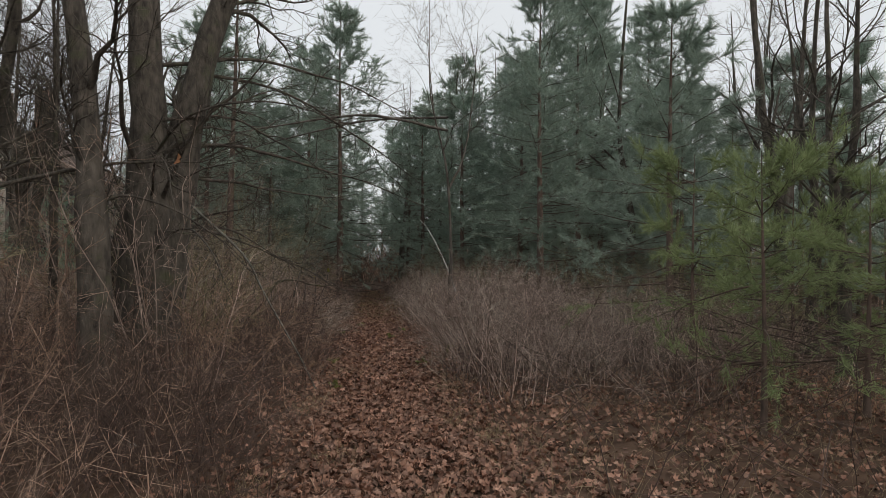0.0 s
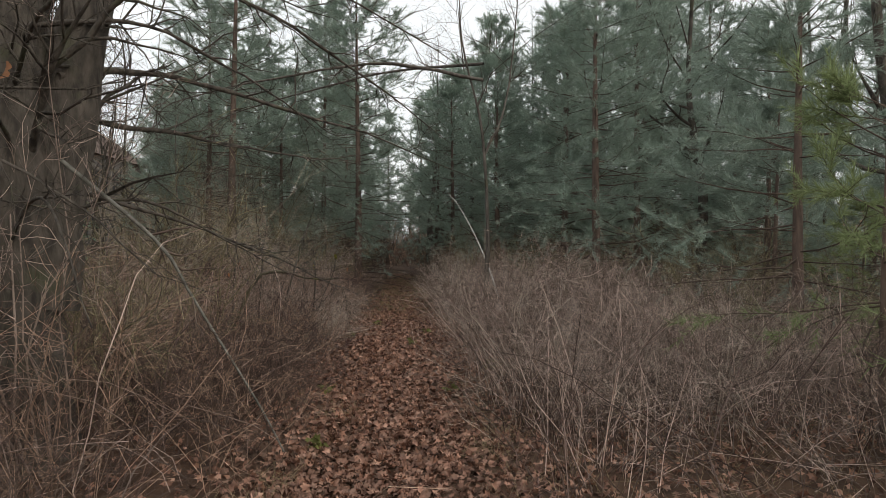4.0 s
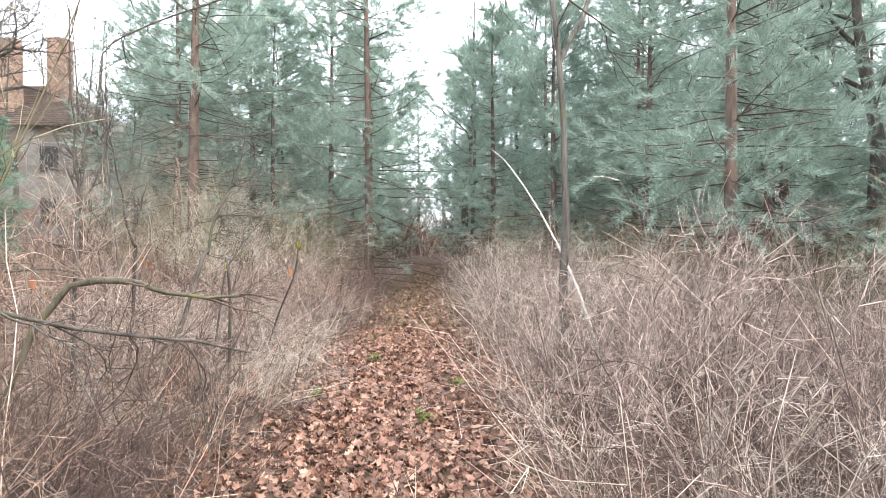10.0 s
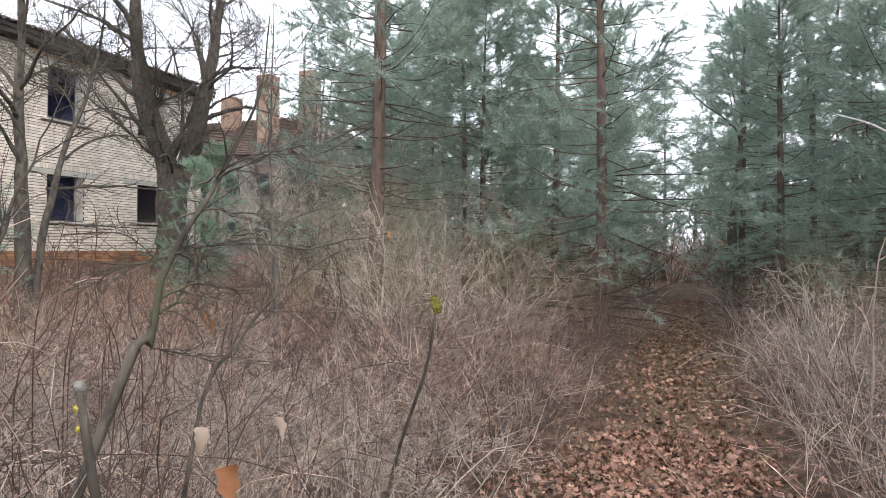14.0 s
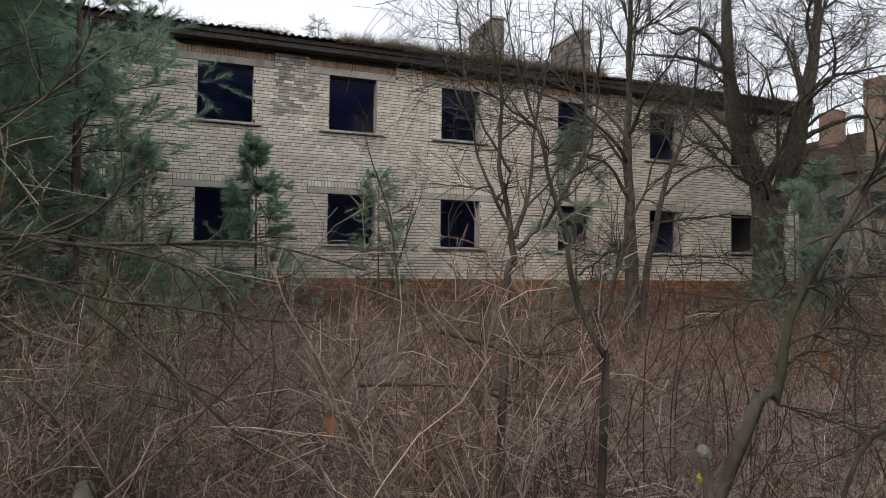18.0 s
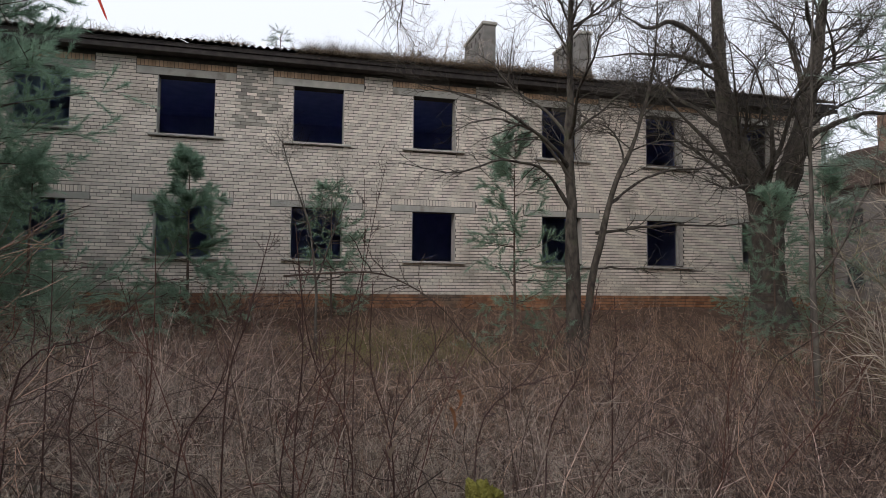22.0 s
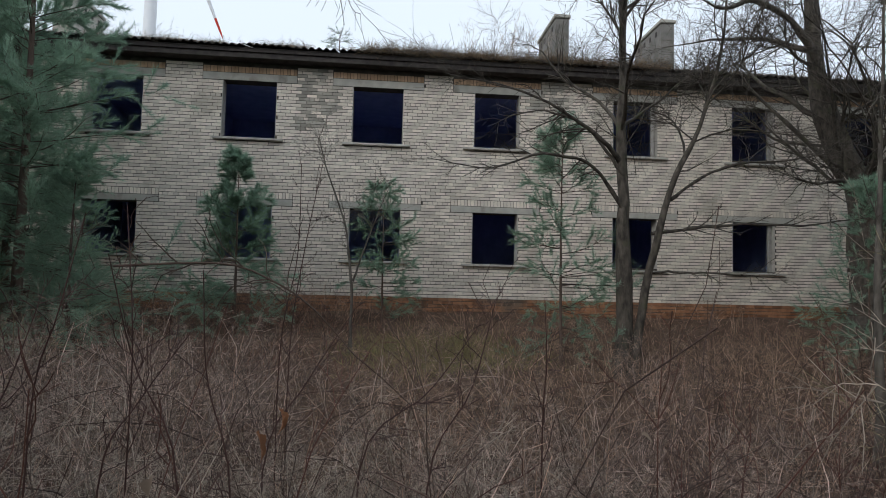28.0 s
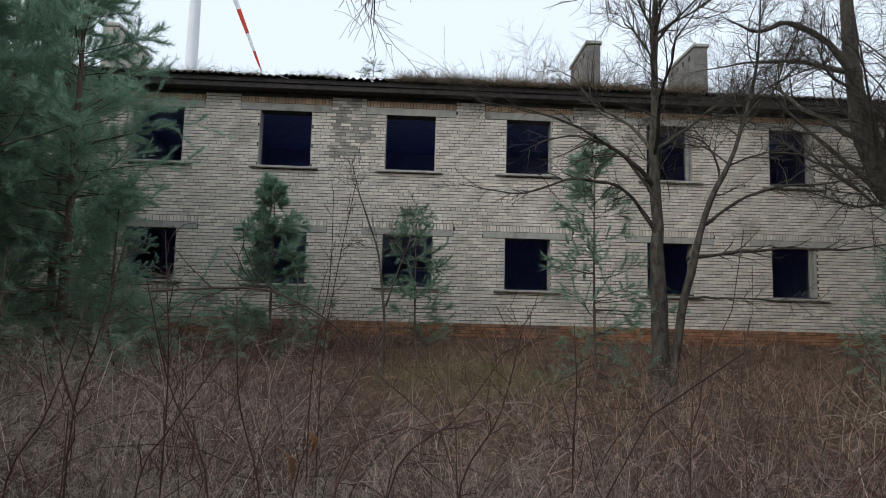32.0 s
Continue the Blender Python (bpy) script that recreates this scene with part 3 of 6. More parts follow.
def bush(name, x, y, n, h, spread, mat, seed, label, r0=0.007, twigs=7, forks=3, twig_len=0.5, fan=0.45, bend=0.13, up=0.0, group="bare bushes of the thicket"):
    """One bare many-stemmed bush: its stems and the fine twigs."""
    rng = np.random.default_rng(seed)
    root = new(name)
    root.location = (x, y, float(ground_z(x, y)) - 0.04)
    a = rng.uniform(0, 2 * math.pi, n)
    q = np.sqrt(rng.uniform(0, 1, n))
    st = np.stack([np.cos(a) * q * spread * 0.35, np.sin(a) * q * spread * 0.35, np.zeros(n)], 1)
    way = np.stack([np.cos(a) * q * fan, np.sin(a) * q * fan, np.ones(n)], 1)
    ln = h * rng.uniform(0.55, 1.08, n)
    l1 = grow(rng, st, way, ln, 7, bend, up)
    r1 = taper(r0 * rng.uniform(0.6, 1.5, n), np.full(n, 0.0018), 7)
    ok = off_walk(l1, root.location)
    l1, r1 = l1[ok], r1[ok]
    for j in range(len(l1)):
        mesh_object("stem", *tubes(l1[j : j + 1], r1[j : j + 1], 5), MAT[mat], root)
    p, d, pr, i = sample_on(rng, l1, r1, twigs, 0.2, 1.0)
    m = len(p)
    l2 = grow(rng, p, sideways(rng, d, rng.uniform(0.35, 1.1, m)), twig_len * rng.uniform(0.25, 1.0, m), 5, 0.2, up)
    r2 = taper(np.maximum(pr * 0.65, 0.0025), np.full(m, 0.0016), 5)
    ok = off_walk(l2, root.location)
    l2, r2 = l2[ok], r2[ok]
    fine = [tubes(l2, r2, 3)]
    p, d, pr, i = sample_on(rng, l2, r2, forks, 0.15, 1.0)
    m = len(p)
    l3 = grow(rng, p, sideways(rng, d, rng.uniform(0.35, 1.1, m)), twig_len * 0.5 * rng.uniform(0.2, 1.0, m), 3, 0.2, up)
    fine.append(tubes(l3, taper(np.maximum(pr * 0.8, 0.0018), np.full(m, 0.0013), 3), 3))
    v, f = join(fine)
    mesh_object("twig_spray", v, f, MAT[mat], root)["kind"] = "stuff"
    return tagged(root, label, "bush", group=group)


# ---- leaves and grass ----
LOBES = [(0.0, 0.0), (0.42, -0.1), (0.3, 0.2), (0.62, 0.4), (0.26, 0.56), (0.0, 1.0), (-0.26, 0.56), (-0.62, 0.4), (-0.3, 0.2), (-0.42, -0.1)]


def leaves_arrays(rng, pos, size, tilt, curl):
    """Lobed dead leaves, each a fan about its middle, curled and tilted."""
    n = len(pos)
    rim = np.array(LOBES)
    k = len(rim)
    pts = np.concatenate([[(0, 0.42)], rim])[None] - np.array([0, 0.42])
    pts = np.repeat(pts, n, 0) * (size * rng.uniform(0.75, 1.25, n))[:, None, None]
    rad = np.linalg.norm(pts, axis=2)
    c = curl * rng.normal(0, 1, (n, 1))
    z = c * rad**2 / size + rng.normal(0, 0.08, (n, k + 1)) * rad
    a = rng.uniform(0, 2 * math.pi, n)
    tx, ty = rng.normal(0, tilt, n), rng.normal(0, tilt, n)
    x, y = pts[..., 0], pts[..., 1]
    y, z = y * np.cos(tx)[:, None] - z * np.sin(tx)[:, None], y * np.sin(tx)[:, None] + z * np.cos(tx)[:, None]
    x, z = x * np.cos(ty)[:, None] + z * np.sin(ty)[:, None], -x * np.sin(ty)[:, None] + z * np.cos(ty)[:, None]
    x, y = x * np.cos(a)[:, None] - y * np.sin(a)[:, None], x * np.sin(a)[:, None] + y * np.cos(a)[:, None]
    v = np.stack([x, y, z], -1) + pos[:, None]
    j = np.arange(k)
    tri = np.stack([np.zeros(k, int), 1 + j, 1 + (j + 1) % k], 1)
    return v.reshape(-1, 3), (np.arange(n)[:, None, None] * (k + 1) + tri).reshape(-1, 3)


def grass_arrays(rng, x, y, h, r=0.0016, lean=0.5, per=1):
    n = len(x)
    st = np.stack([x, y, ground_z(x, y) - 0.01], 1)
    way = np.stack([rng.normal(0, lean, n), rng.normal(0, lean, n), np.ones(n)], 1)
    l1 = grow(rng, st, way, h * rng.uniform(0.5, 1.1, n), 4, 0.18, -0.12)
    return tubes(l1, taper(np.full(n, r), np.full(n, r * 0.3), 4), 3)

# ---- ground ----
gx = np.unique(np.concatenate([np.arange(-6, 34, 0.3), np.linspace(-400, -6, 30), np.linspace(34, 400, 30)]))
gy = np.unique(np.concatenate([np.arange(-20, 30, 0.3), np.linspace(-400, -20, 30), np.linspace(30, 400, 30)]))
X, Y = np.meshgrid(gx, gy, indexing="ij")
gv = np.stack([X, Y, ground_z(X, Y)], -1).reshape(-1, 3)
ii, jj = np.meshgrid(np.arange(len(gx) - 1), np.arange(len(gy) - 1), indexing="ij")
q = ii * len(gy) + jj
ground = mesh_object("ground", gv, np.stack([q, q + len(gy), q + len(gy) + 1, q + 1], -1).reshape(-1, 4), MAT["soil"])
tagged(ground, "dark woodland soil rising towards the derelict building", "ground", kind="structure")

# ---- derelict building ----
Y_A, Y_B, Z_BASE, Z_WALL = -14.5, 16.05, 1.475, 7.13
WIN = [(-13.2, -11.95), (-9.65, -8.4), (-6.3, -5.01), (-3.16, -1.85), (0.0, 1.27), (3.06, 4.23), (6.68, 7.88), (9.91, 11.09), (13.1, 14.3)]
LEVELS = [(2.34, 3.62), (5.25, 6.67)]
COURSE = 0.0824
house = new("derelict_building")
tagged(house, "derelict two-storey white brick building with empty dark windows", "building")
bounds = [Y_A] + [v for w in WIN for v in w] + [Y_B]


def add_wall_core():
    for a, b in zip(bounds[0::2], bounds[1::2]):
        part("pier", box_bm(-0.36, a, Z_BASE, -0.008, b, Z_WALL), MAT["mortar"], house, "grey mortar bed of the brick facade")
    for a, b in WIN:
        for z0, z1 in ((Z_BASE, LEVELS[0][0]), (LEVELS[0][1], LEVELS[1][0]), (LEVELS[1][1], Z_WALL)):
            part("spandrel", box_bm(-0.36, a, z0, -0.008, b, z1), MAT["mortar"], house)


def brick_rects():
    """(y0, z0, y1, z1) of every facing brick, with the openings, lintels and soldier courses left free."""
    free = []
    for a, b in WIN:
        c = (a + b) / 2
        for (z0, z1), lint, sold in ((LEVELS[0], 0.16, 0.16), (LEVELS[1], 0.19, 0.17)):
            free.append((a, z0 - 0.07, b, z1))
            free.append((c - 1.14, z1, c + 1.14, z1 + lint))
            free.append((c - 1.14, z1 + lint, c + 1.14, z1 + lint + sold))
    out = []
    n = int((Z_WALL - Z_BASE) / COURSE)
    for i in range(n):
        z0 = Z_BASE + i * COURSE
        z1 = z0 + COURSE - 0.015
        zm = (z0 + z1) / 2
        header = i % 6 == 4
        step = 0.125 if header else 0.25
        off = 0.06 if header else 0.125 * (i % 2)
        cuts = sorted((f[0], f[2]) for f in free if f[1] < zm < f[3])
        yy = Y_A - off
        while yy < Y_B:
            a, b = max(yy, Y_A), min(yy + step - 0.009, Y_B)
            spans = [(a, b)]
            for c0, c1 in cuts:
                spans = [s for p0, p1 in spans for s in ((p0, min(p1, c0)), (max(p0, c1), p1)) if s[1] - s[0] > 0.035]
            for p0, p1 in spans:
                out.append((p0, z0, p1, z1))
            yy += step
    return np.array(out)


add_wall_core()
part("plinth", box_bm(-0.36, Y_A, 0.4, -0.012, Y_B, Z_BASE - 0.003), MAT["mortar"], house)
for yy in (Y_A, Y_B):
    s = 1 if yy < 0 else -1
    part("gable_wall", box_bm(-10.9, min(yy, yy + s * 0.36), 0.4, -0.363, max(yy, yy + s * 0.36), Z_WALL), MAT["brick_white"], house)
    bm = bmesh.new()
    tri = [bm.verts.new((x, yy + s * d, z)) for d in (0.0, 0.3) for x, z in ((-10.9, Z_WALL + 0.003), (-0.37, Z_WALL + 0.003), (-5.6, 8.55))]
    for face in ((0, 1, 2), (5, 4, 3), (0, 3, 4, 1), (1, 4, 5, 2), (2, 5, 3, 0)):
        bm.faces.new([tri[i] for i in face])
    bmesh.ops.recalc_face_normals(bm, faces=bm.faces[:])
    part("gable", bm, MAT["brick_white"], house)
# unseen closed back wall, floors and rooms added to keep the windows dark
part("back_wall", box_bm(-11.26, Y_A, 0.4, -10.903, Y_B, Z_WALL), MAT["brick_white"], house)
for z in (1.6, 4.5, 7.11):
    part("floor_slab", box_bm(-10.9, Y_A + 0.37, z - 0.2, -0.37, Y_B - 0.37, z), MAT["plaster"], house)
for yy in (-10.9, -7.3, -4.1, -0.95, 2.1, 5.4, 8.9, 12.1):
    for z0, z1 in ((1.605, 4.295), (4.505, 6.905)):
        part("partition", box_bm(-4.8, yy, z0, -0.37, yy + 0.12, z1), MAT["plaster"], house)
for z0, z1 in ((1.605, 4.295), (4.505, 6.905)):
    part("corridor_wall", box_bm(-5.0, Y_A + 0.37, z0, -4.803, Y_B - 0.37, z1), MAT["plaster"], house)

for wi, (a, b) in enumerate(WIN):
    c = (a + b) / 2
    for li, (z0, z1) in enumerate(LEVELS):
        window = part("window", box_bm(-0.355, a, z0, -0.01, a + 0.014, z1), MAT["plaster_pale"], house, "empty window opening with pale reveals")
        part("reveal", box_bm(-0.355, b - 0.014, z0, -0.01, b, z1), MAT["plaster_pale"], window)
        part("lintel", box_bm(-0.3, c - 1.13, z1 + 0.002, -0.001 + 0.004 * li, c + 1.13, z1 + (0.185 if li else 0.155), 0.006), MAT["concrete"], window, "grey concrete lintel")
        sill = part("sill", box_bm(-0.3, c - 0.84, z0 - 0.065, 0.09, c + 0.84, z0 - 0.004, 0.012), MAT["concrete"], window, "weathered concrete sill")
        sill.rotation_euler = (radians(0.35 * math.sin(wi * 5 + li)), 0, 0)
        # soldier bricks over the lintel
        zz = z1 + (0.19 if li else 0.16)
        nb = 27
        ys = c - 1.13 + np.arange(nb) * (2.26 / nb)
        rs = np.random.default_rng(100 + wi * 2 + li)
        lo = np.stack([np.full(nb, -0.06), ys + 0.005, np.full(nb, zz + 0.006)], 1)
        hi = np.stack([rs.uniform(-0.004, 0.003, nb), ys + 2.26 / nb - 0.005, np.full(nb, zz + 0.152)], 1)
        mesh_object("soldier_course", *boxes_arrays(lo, hi), MAT["brick_buff" if li else "brick_white"], window, "upright bricks over the lintel", hard=True)["kind"] = "stuff"

# pale strips at the right jamb of three openings stand in for lit reveals
for y0, z0, z1 in ((10.98, 5.25, 6.67), (10.98, 2.34, 3.62), (7.76, 5.25, 6.67)):
    part("window_frame", box_bm(-0.2, y0, z0, -0.12, y0 + 0.09, z1, 0.004), MAT["grey_timber_and_reveal"], house, "pale grey strip standing in for a lit reveal")

# eaves: soffit boards, fascia, gutter board
part("soffit", box_bm(-0.36, Y_A - 0.25, 7.134, 0.34, Y_B + 0.25, 7.165), MAT["wood_and_flue_dark"], house)
part("fascia", box_bm(0.342, Y_A - 0.3, 7.12, 0.372, Y_B + 0.3, 7.24, 0.004), MAT["wood_and_flue_dark"], house, "dark eaves board")
part("eaves_board", box_bm(0.374, Y_A - 0.3, 7.25, 0.41, Y_B + 0.3, 7.35, 0.004), MAT["wood_and_flue_dark"], house, "dark upper eaves board")
part("wall_plate", box_bm(-0.3, Y_A, 7.168, 0.33, Y_B, 7.32), MAT["wood_and_flue_dark"], house)


# corrugated roof sheets
def roof_sheet_mesh(width=1.13, length=1.9, wave=0.177, depth=0.028):
    k = int(width / wave) * 8 + 1
    yy = np.linspace(0, width, k)
    h = depth * np.cos(yy / wave * 2 * math.pi)
    v, n = [], k
    for xx, dz in ((0.0, 0.0), (-length, 0.0)):
        v.append(np.stack([np.full(k, xx), yy, h + dz], 1))
    for xx in (0.0, -length):
        v.append(np.stack([np.full(k, xx), yy, h - 0.008], 1))
    v = np.concatenate(v)
    j = np.arange(k - 1)
    f = [np.stack([j, j + 1, n + j + 1, n + j], 1), np.stack([2 * n + j + 1, 2 * n + j, 3 * n + j, 3 * n + j + 1], 1), np.stack([j + 1, j, 2 * n + j, 2 * n + j + 1], 1)]
    return v, np.concatenate(f)


SLOPE = math.radians(16.5)
sheet = mesh_object("roof_sheet", *roof_sheet_mesh(), MAT["roof"], house)
sheet_mesh = sheet.data
rr_ = np.random.default_rng(21)
first = True
for row in range(4):
    for col in range(28):
        s = sheet if first else new("roof_sheet", sheet_mesh)
        first = False
        s.parent = house
        d = row * 1.68
        s.location = (0.5 - d * math.cos(SLOPE) + rr_.normal(0, 0.012), Y_A - 0.35 + col * 1.11, 7.40 + d * math.sin(SLOPE) + row * 0.0 + 0.012 * (col % 2) + rr_.normal(0, 0.006))
        s.rotation_euler = (rr_.normal(0, 0.004), SLOPE + 0.004, 0)
part("roof_underlay", box_bm(-6.4, Y_A - 0.3, -0.03, 0, Y_B + 0.3, 0.0), MAT["wood_and_flue_dark"], house).matrix_basis = pose(0.42, 0, 7.355, 0, math.degrees(SLOPE), 0)
part("back_roof", box_bm(-6.5, Y_A - 0.3, -0.04, 0.2, Y_B + 0.3, 0.0), MAT["roof"], house).matrix_basis = pose(-5.75, 0, 9.18, 0, -16.5, 0)


def chimney(x0, x1, y0, y1, top, mat, label):
    root = new("chimney")
    root.location = ((x0 + x1) / 2, (y0 + y1) / 2, 8.0)
    bm = box_bm((x0 - x1) / 2, (y0 - y1) / 2, -0.6, (x1 - x0) / 2, (y1 - y0) / 2, top - 8.0 - 0.12, 0.02)
    part("shaft", bm, MAT[mat], root)
    part("cap", box_bm((x0 - x1) / 2 - 0.05, (y0 - y1) / 2 - 0.05, top - 8.118, (x1 - x0) / 2 + 0.05, (y1 - y0) / 2 + 0.05, top - 8.0, 0.025), MAT["concrete"], root, "crumbling concrete cap")
    # dark blocks on the solid shaft stand in for shade inside flue holes
    for i in range(4):
        xx = (x0 - x1) / 2 + 0.3 + i * 0.45
        for s in (-1, 1):
            part("flue_opening", box_bm(xx, s * (y1 - y0) / 2 - 0.01, top - 8.42, xx + 0.14, s * (y1 - y0) / 2 + 0.006, top - 8.26, 0.003), MAT["wood_and_flue_dark"], root, "dark block for the shade in a flue hole")
    return tagged(root, label, "chimney")


chimney(-5.1, -3.0, 5.95, 6.37, 10.24, "render_grey", "grey rendered chimney stack on the roof")
chimney(-5.1, -3.0, 9.33, 9.75, 10.3, "render_grey", "dark grey rendered chimney stack on the roof")
chimney(-5.2, -3.0, -8.68, -8.22, 10.12, "render_pale", "pale rendered chimney stack with small flue openings")

# ---- wind turbine far behind ----
def wind_turbine():
    root = new("wind_turbine")
    e = np.array([16.12, 0.6])
    away = np.array([-math.cos(radians(19.7)), -math.sin(radians(19.7))])
    bx, by = e + away * 190
    root.location = (bx, by, 0)
    turn = math.atan2(away[1], away[0])
    root.rotation_euler = (0, 0, turn)
    pl = np.array([[(0, 0, -1), (0, 0, 40), (0, 0, 80), (0, 0, 112)]], float)
    mesh_object("tower", *tubes(pl, np.array([[2.1, 1.9, 1.6, 1.3]]), 24), MAT["turbine_white"], root)
    part("nacelle", box_bm(-4.5, -1.6, 112, 4, 1.6, 115.5, 0.6), MAT["turbine_white"], root)
    hub = (-5.0, 0, 114)
    bm = bmesh.new()
    bmesh.ops.create_uvsphere(bm, u_segments=16, v_segments=10, radius=1.6)
    bmesh.ops.translate(bm, vec=hub, verts=bm.verts)
    part("hub", bm, MAT["turbine_white"], root)
    for b in range(3):
        ang = radians(-67 + 120 * b)
        for s0, s1, nm in ((0.0, 0.62, "turbine_white"), (0.62, 0.77, "turbine_red"), (0.77, 0.88, "turbine_white"), (0.88, 1.0, "turbine_red")):
            us = np.linspace(s0, s1, 5)
            r = us * 47.5
            ch = 0.35 + 1.5 * (1 - us) ** 0.8
            ch[-1] = 0.12 if s1 == 1.0 else ch[-1]
            pl = np.stack([np.full(5, hub[0]), hub[1] - r * math.cos(ang), hub[2] + r * math.sin(ang)], 1)[None]
            mesh_object("blade", *tubes(pl, ch[None] * 0.62, 8), MAT[nm], root)
    return tagged(root, "white wind turbine with red-striped blades far off", "wind turbine")


wind_turbine()


# ---- second ruin beyond the end of the building ----
def brick_ruin():
    root = new("brick_ruin")
    root.location = (-14.0, 38.0, 0.5)
    part("wall", box_bm(-9, -6, 0, 9, 6, 7.2), MAT["ruin_wall"], root, "stained grey-brown rendered wall")
    bm = bmesh.new()
    vs = [bm.verts.new(p) for p in ((-9.4, -6.5, 7.1), (9.4, -6.5, 7.1), (9.4, 6.5, 7.1), (-9.4, 6.5, 7.1), (-5.5, 0, 10.8), (5.5, 0, 10.8))]
    for f in ((0, 1, 5, 4), (2, 3, 4, 5), (1, 2, 5), (3, 0, 4), (3, 2, 1, 0)):
        bm.faces.new([vs[i] for i in f])
    bmesh.ops.recalc_face_normals(bm, faces=bm.faces[:])
    part("roof", bm, MAT["roof_tile"], root, "old brown tiled hip roof")
    lo, hi = [], []
    for i in range(22):
        u = i / 22
        lo.append((-9.3 + 3.9 * u, -6.5 + 6.5 * u - 0.02, 7.15 + 3.7 * u))
        hi.append((9.3 - 3.9 * u, -6.5 + 6.5 * u + 0.12, 7.21 + 3.7 * u))
    mesh_object("tile_course", *boxes_arrays(np.array(lo), np.array(hi)), MAT["roof_tile"], root, hard=True)["kind"] = "stuff"
    for x, y, top in ((6.3, -2.4, 13.3), (4.0, -4.0, 12.8), (-1.0, -1.5, 12.2)):
        c = part("ruin_chimney", box_bm(x - 0.6, y - 0.5, 8.2, x + 0.6, y + 0.5, top, 0.03), MAT["brick_brown"], root, "crumbling brown brick chimney")
    # the wall is solid: near-black panels stand in for unlit window openings
    for i in range(7):
        for z in (1.3, 4.4):
            x = -7.6 + i * 2.45
            part("window", box_bm(x, -6.03, z, x + 1.1, -5.9, z + 1.5), MAT["opening_shade"], root, "dark panel for the shade of an empty window")
            part("window", box_bm(8.95, -5 + i * 1.6, z, 9.03, -4.1 + i * 1.6, z + 1.5), MAT["opening_shade"], root, "dark panel for the shade of an empty window")
    return tagged(root, "old brown brick house in ruins with chimneys", "house")


brick_ruin()

# ---- trees beside the walk ----
# the old forked tree and its mossy neighbour on the left of the path
bare_tree(
    "old_tree", 13.9, -7.2,
    [([(0, 0, 0), (0.0, 0.0, 1.6), (-0.05, 0.1, 3.2), (-0.2, 0.2, 6.0), (-0.3, 0.2, 10.5)], 0.39),
     ([(0.12, 0.1, 1.2), (0.22, 0.2, 2.4), (0.5, 0.4, 4.2), (1.1, 0.7, 6.5), (1.6, 1.0, 10.0)], 0.3)],
    "bark_dark", 31, "old forked dark tree with low arching branches over the path", limbs=9, n2=9, n3=8, limb_len=0.3,
    extra=[([(14.1, -7.1, 2.5), (14.4, -6.4, 2.6), (14.93, -5.6, 2.6), (15.69, -4.61, 2.58), (16.3, -4.2, 2.68)], 0.028),
           ([(14.2, -7.15, 2.85), (14.6, -6.5, 3.05), (15.4, -5.9, 2.95), (16.43, -5.2, 2.75), (17.76, -4.18, 2.35)], 0.032),
           ([(14.1, -7.0, 2.05), (14.8, -6.33, 1.8), (15.44, -5.75, 1.5), (15.9, -4.9, 1.2), (16.2, -4.2, 0.98)], 0.017),
           ([(14.1, -6.9, 3.5), (14.2, -6.4, 3.95), (15.2, -5.6, 4.0), (16.4, -4.4, 3.5), (17.4, -3.2, 3.0)], 0.035),
           ([(14.1, -7.1, 1.8), (14.7, -7.0, 1.95), (15.3, -6.4, 1.6), (15.8, -5.9, 1.25)], 0.014),
           ([(14.0, -7.2, 3.2), (14.8, -6.9, 3.3), (15.5, -6.1, 3.0), (15.9, -5.4, 2.75)], 0.02),
           ([(13.9, -7.2, 2.7), (14.5, -7.9, 3.1), (15.4, -8.3, 3.2), (16.3, -8.0, 3.05)], 0.02),
           ([(14.0, -7.4, 2.3), (14.3, -8.2, 2.6), (14.6, -8.8, 2.4), (14.8, -9.2, 1.9)], 0.016),
           ([(14.0, -7.4, 1.6), (14.5, -8.0, 1.9), (14.9, -8.5, 1.7), (15.2, -8.8, 1.2)], 0.014),
           ([(13.9, -7.0, 3.9), (14.9, -6.0, 4.3), (16.2, -4.8, 4.3), (17.6, -3.6, 3.9)], 0.03)])
bare_tree(
    "mossy_tree", 13.75, -8.1,
    [([(0, 0, 0), (-0.05, -0.1, 1.8), (-0.25, 0.0, 3.6), (-0.5, -0.2, 6.2), (-0.5, -0.3, 8.8)], 0.2)],
    "bark_dark", 33, "dark brown tree with some moss beside the forked tree", limbs=8, n2=8, n3=7, limb_len=0.3,
    extra=[([(13.3, -7.9, 1.9), (14.0, -8.2, 2.2), (14.8, -8.3, 1.9), (15.3, -8.1, 1.4)], 0.016)])
bare_tree("leaning_tree", 10.6, -4.6, [([(0, 0, 0), (0.3, -0.4, 2.5), (0.9, -0.9, 5.0), (1.2, -1.0, 8.5)], 0.16)], "bark_dark", 35, "dark leaning bare tree behind the thicket", limbs=8)
bare_tree("leaning_tree", 9.4, -7.5, [([(0, 0, 0), (-0.2, 0.3, 3.0), (0.1, 0.5, 6.0), (0.3, 0.7, 10.0)], 0.15)], "bark_dark", 37, "dark bare tree behind the thicket", limbs=8)
# lichened broken branch that hangs to the ground
broken = new("broken_branch")
broken.location = (15.6, -7.2, 0.0)
pl = (limb_path([(14.55, -7.8, 2.15), (15.06, -7.52, 1.62), (15.25, -7.34, 1.2), (15.66, -7.16, 0.42), (15.85, -7.1, 0.02)], 14) - np.array([15.6, -7.2, 0.0]))[None]
mesh_object("stem", *tubes(pl, taper([0.015], [0.006], 14), 8), MAT["lichen_bark"], broken)
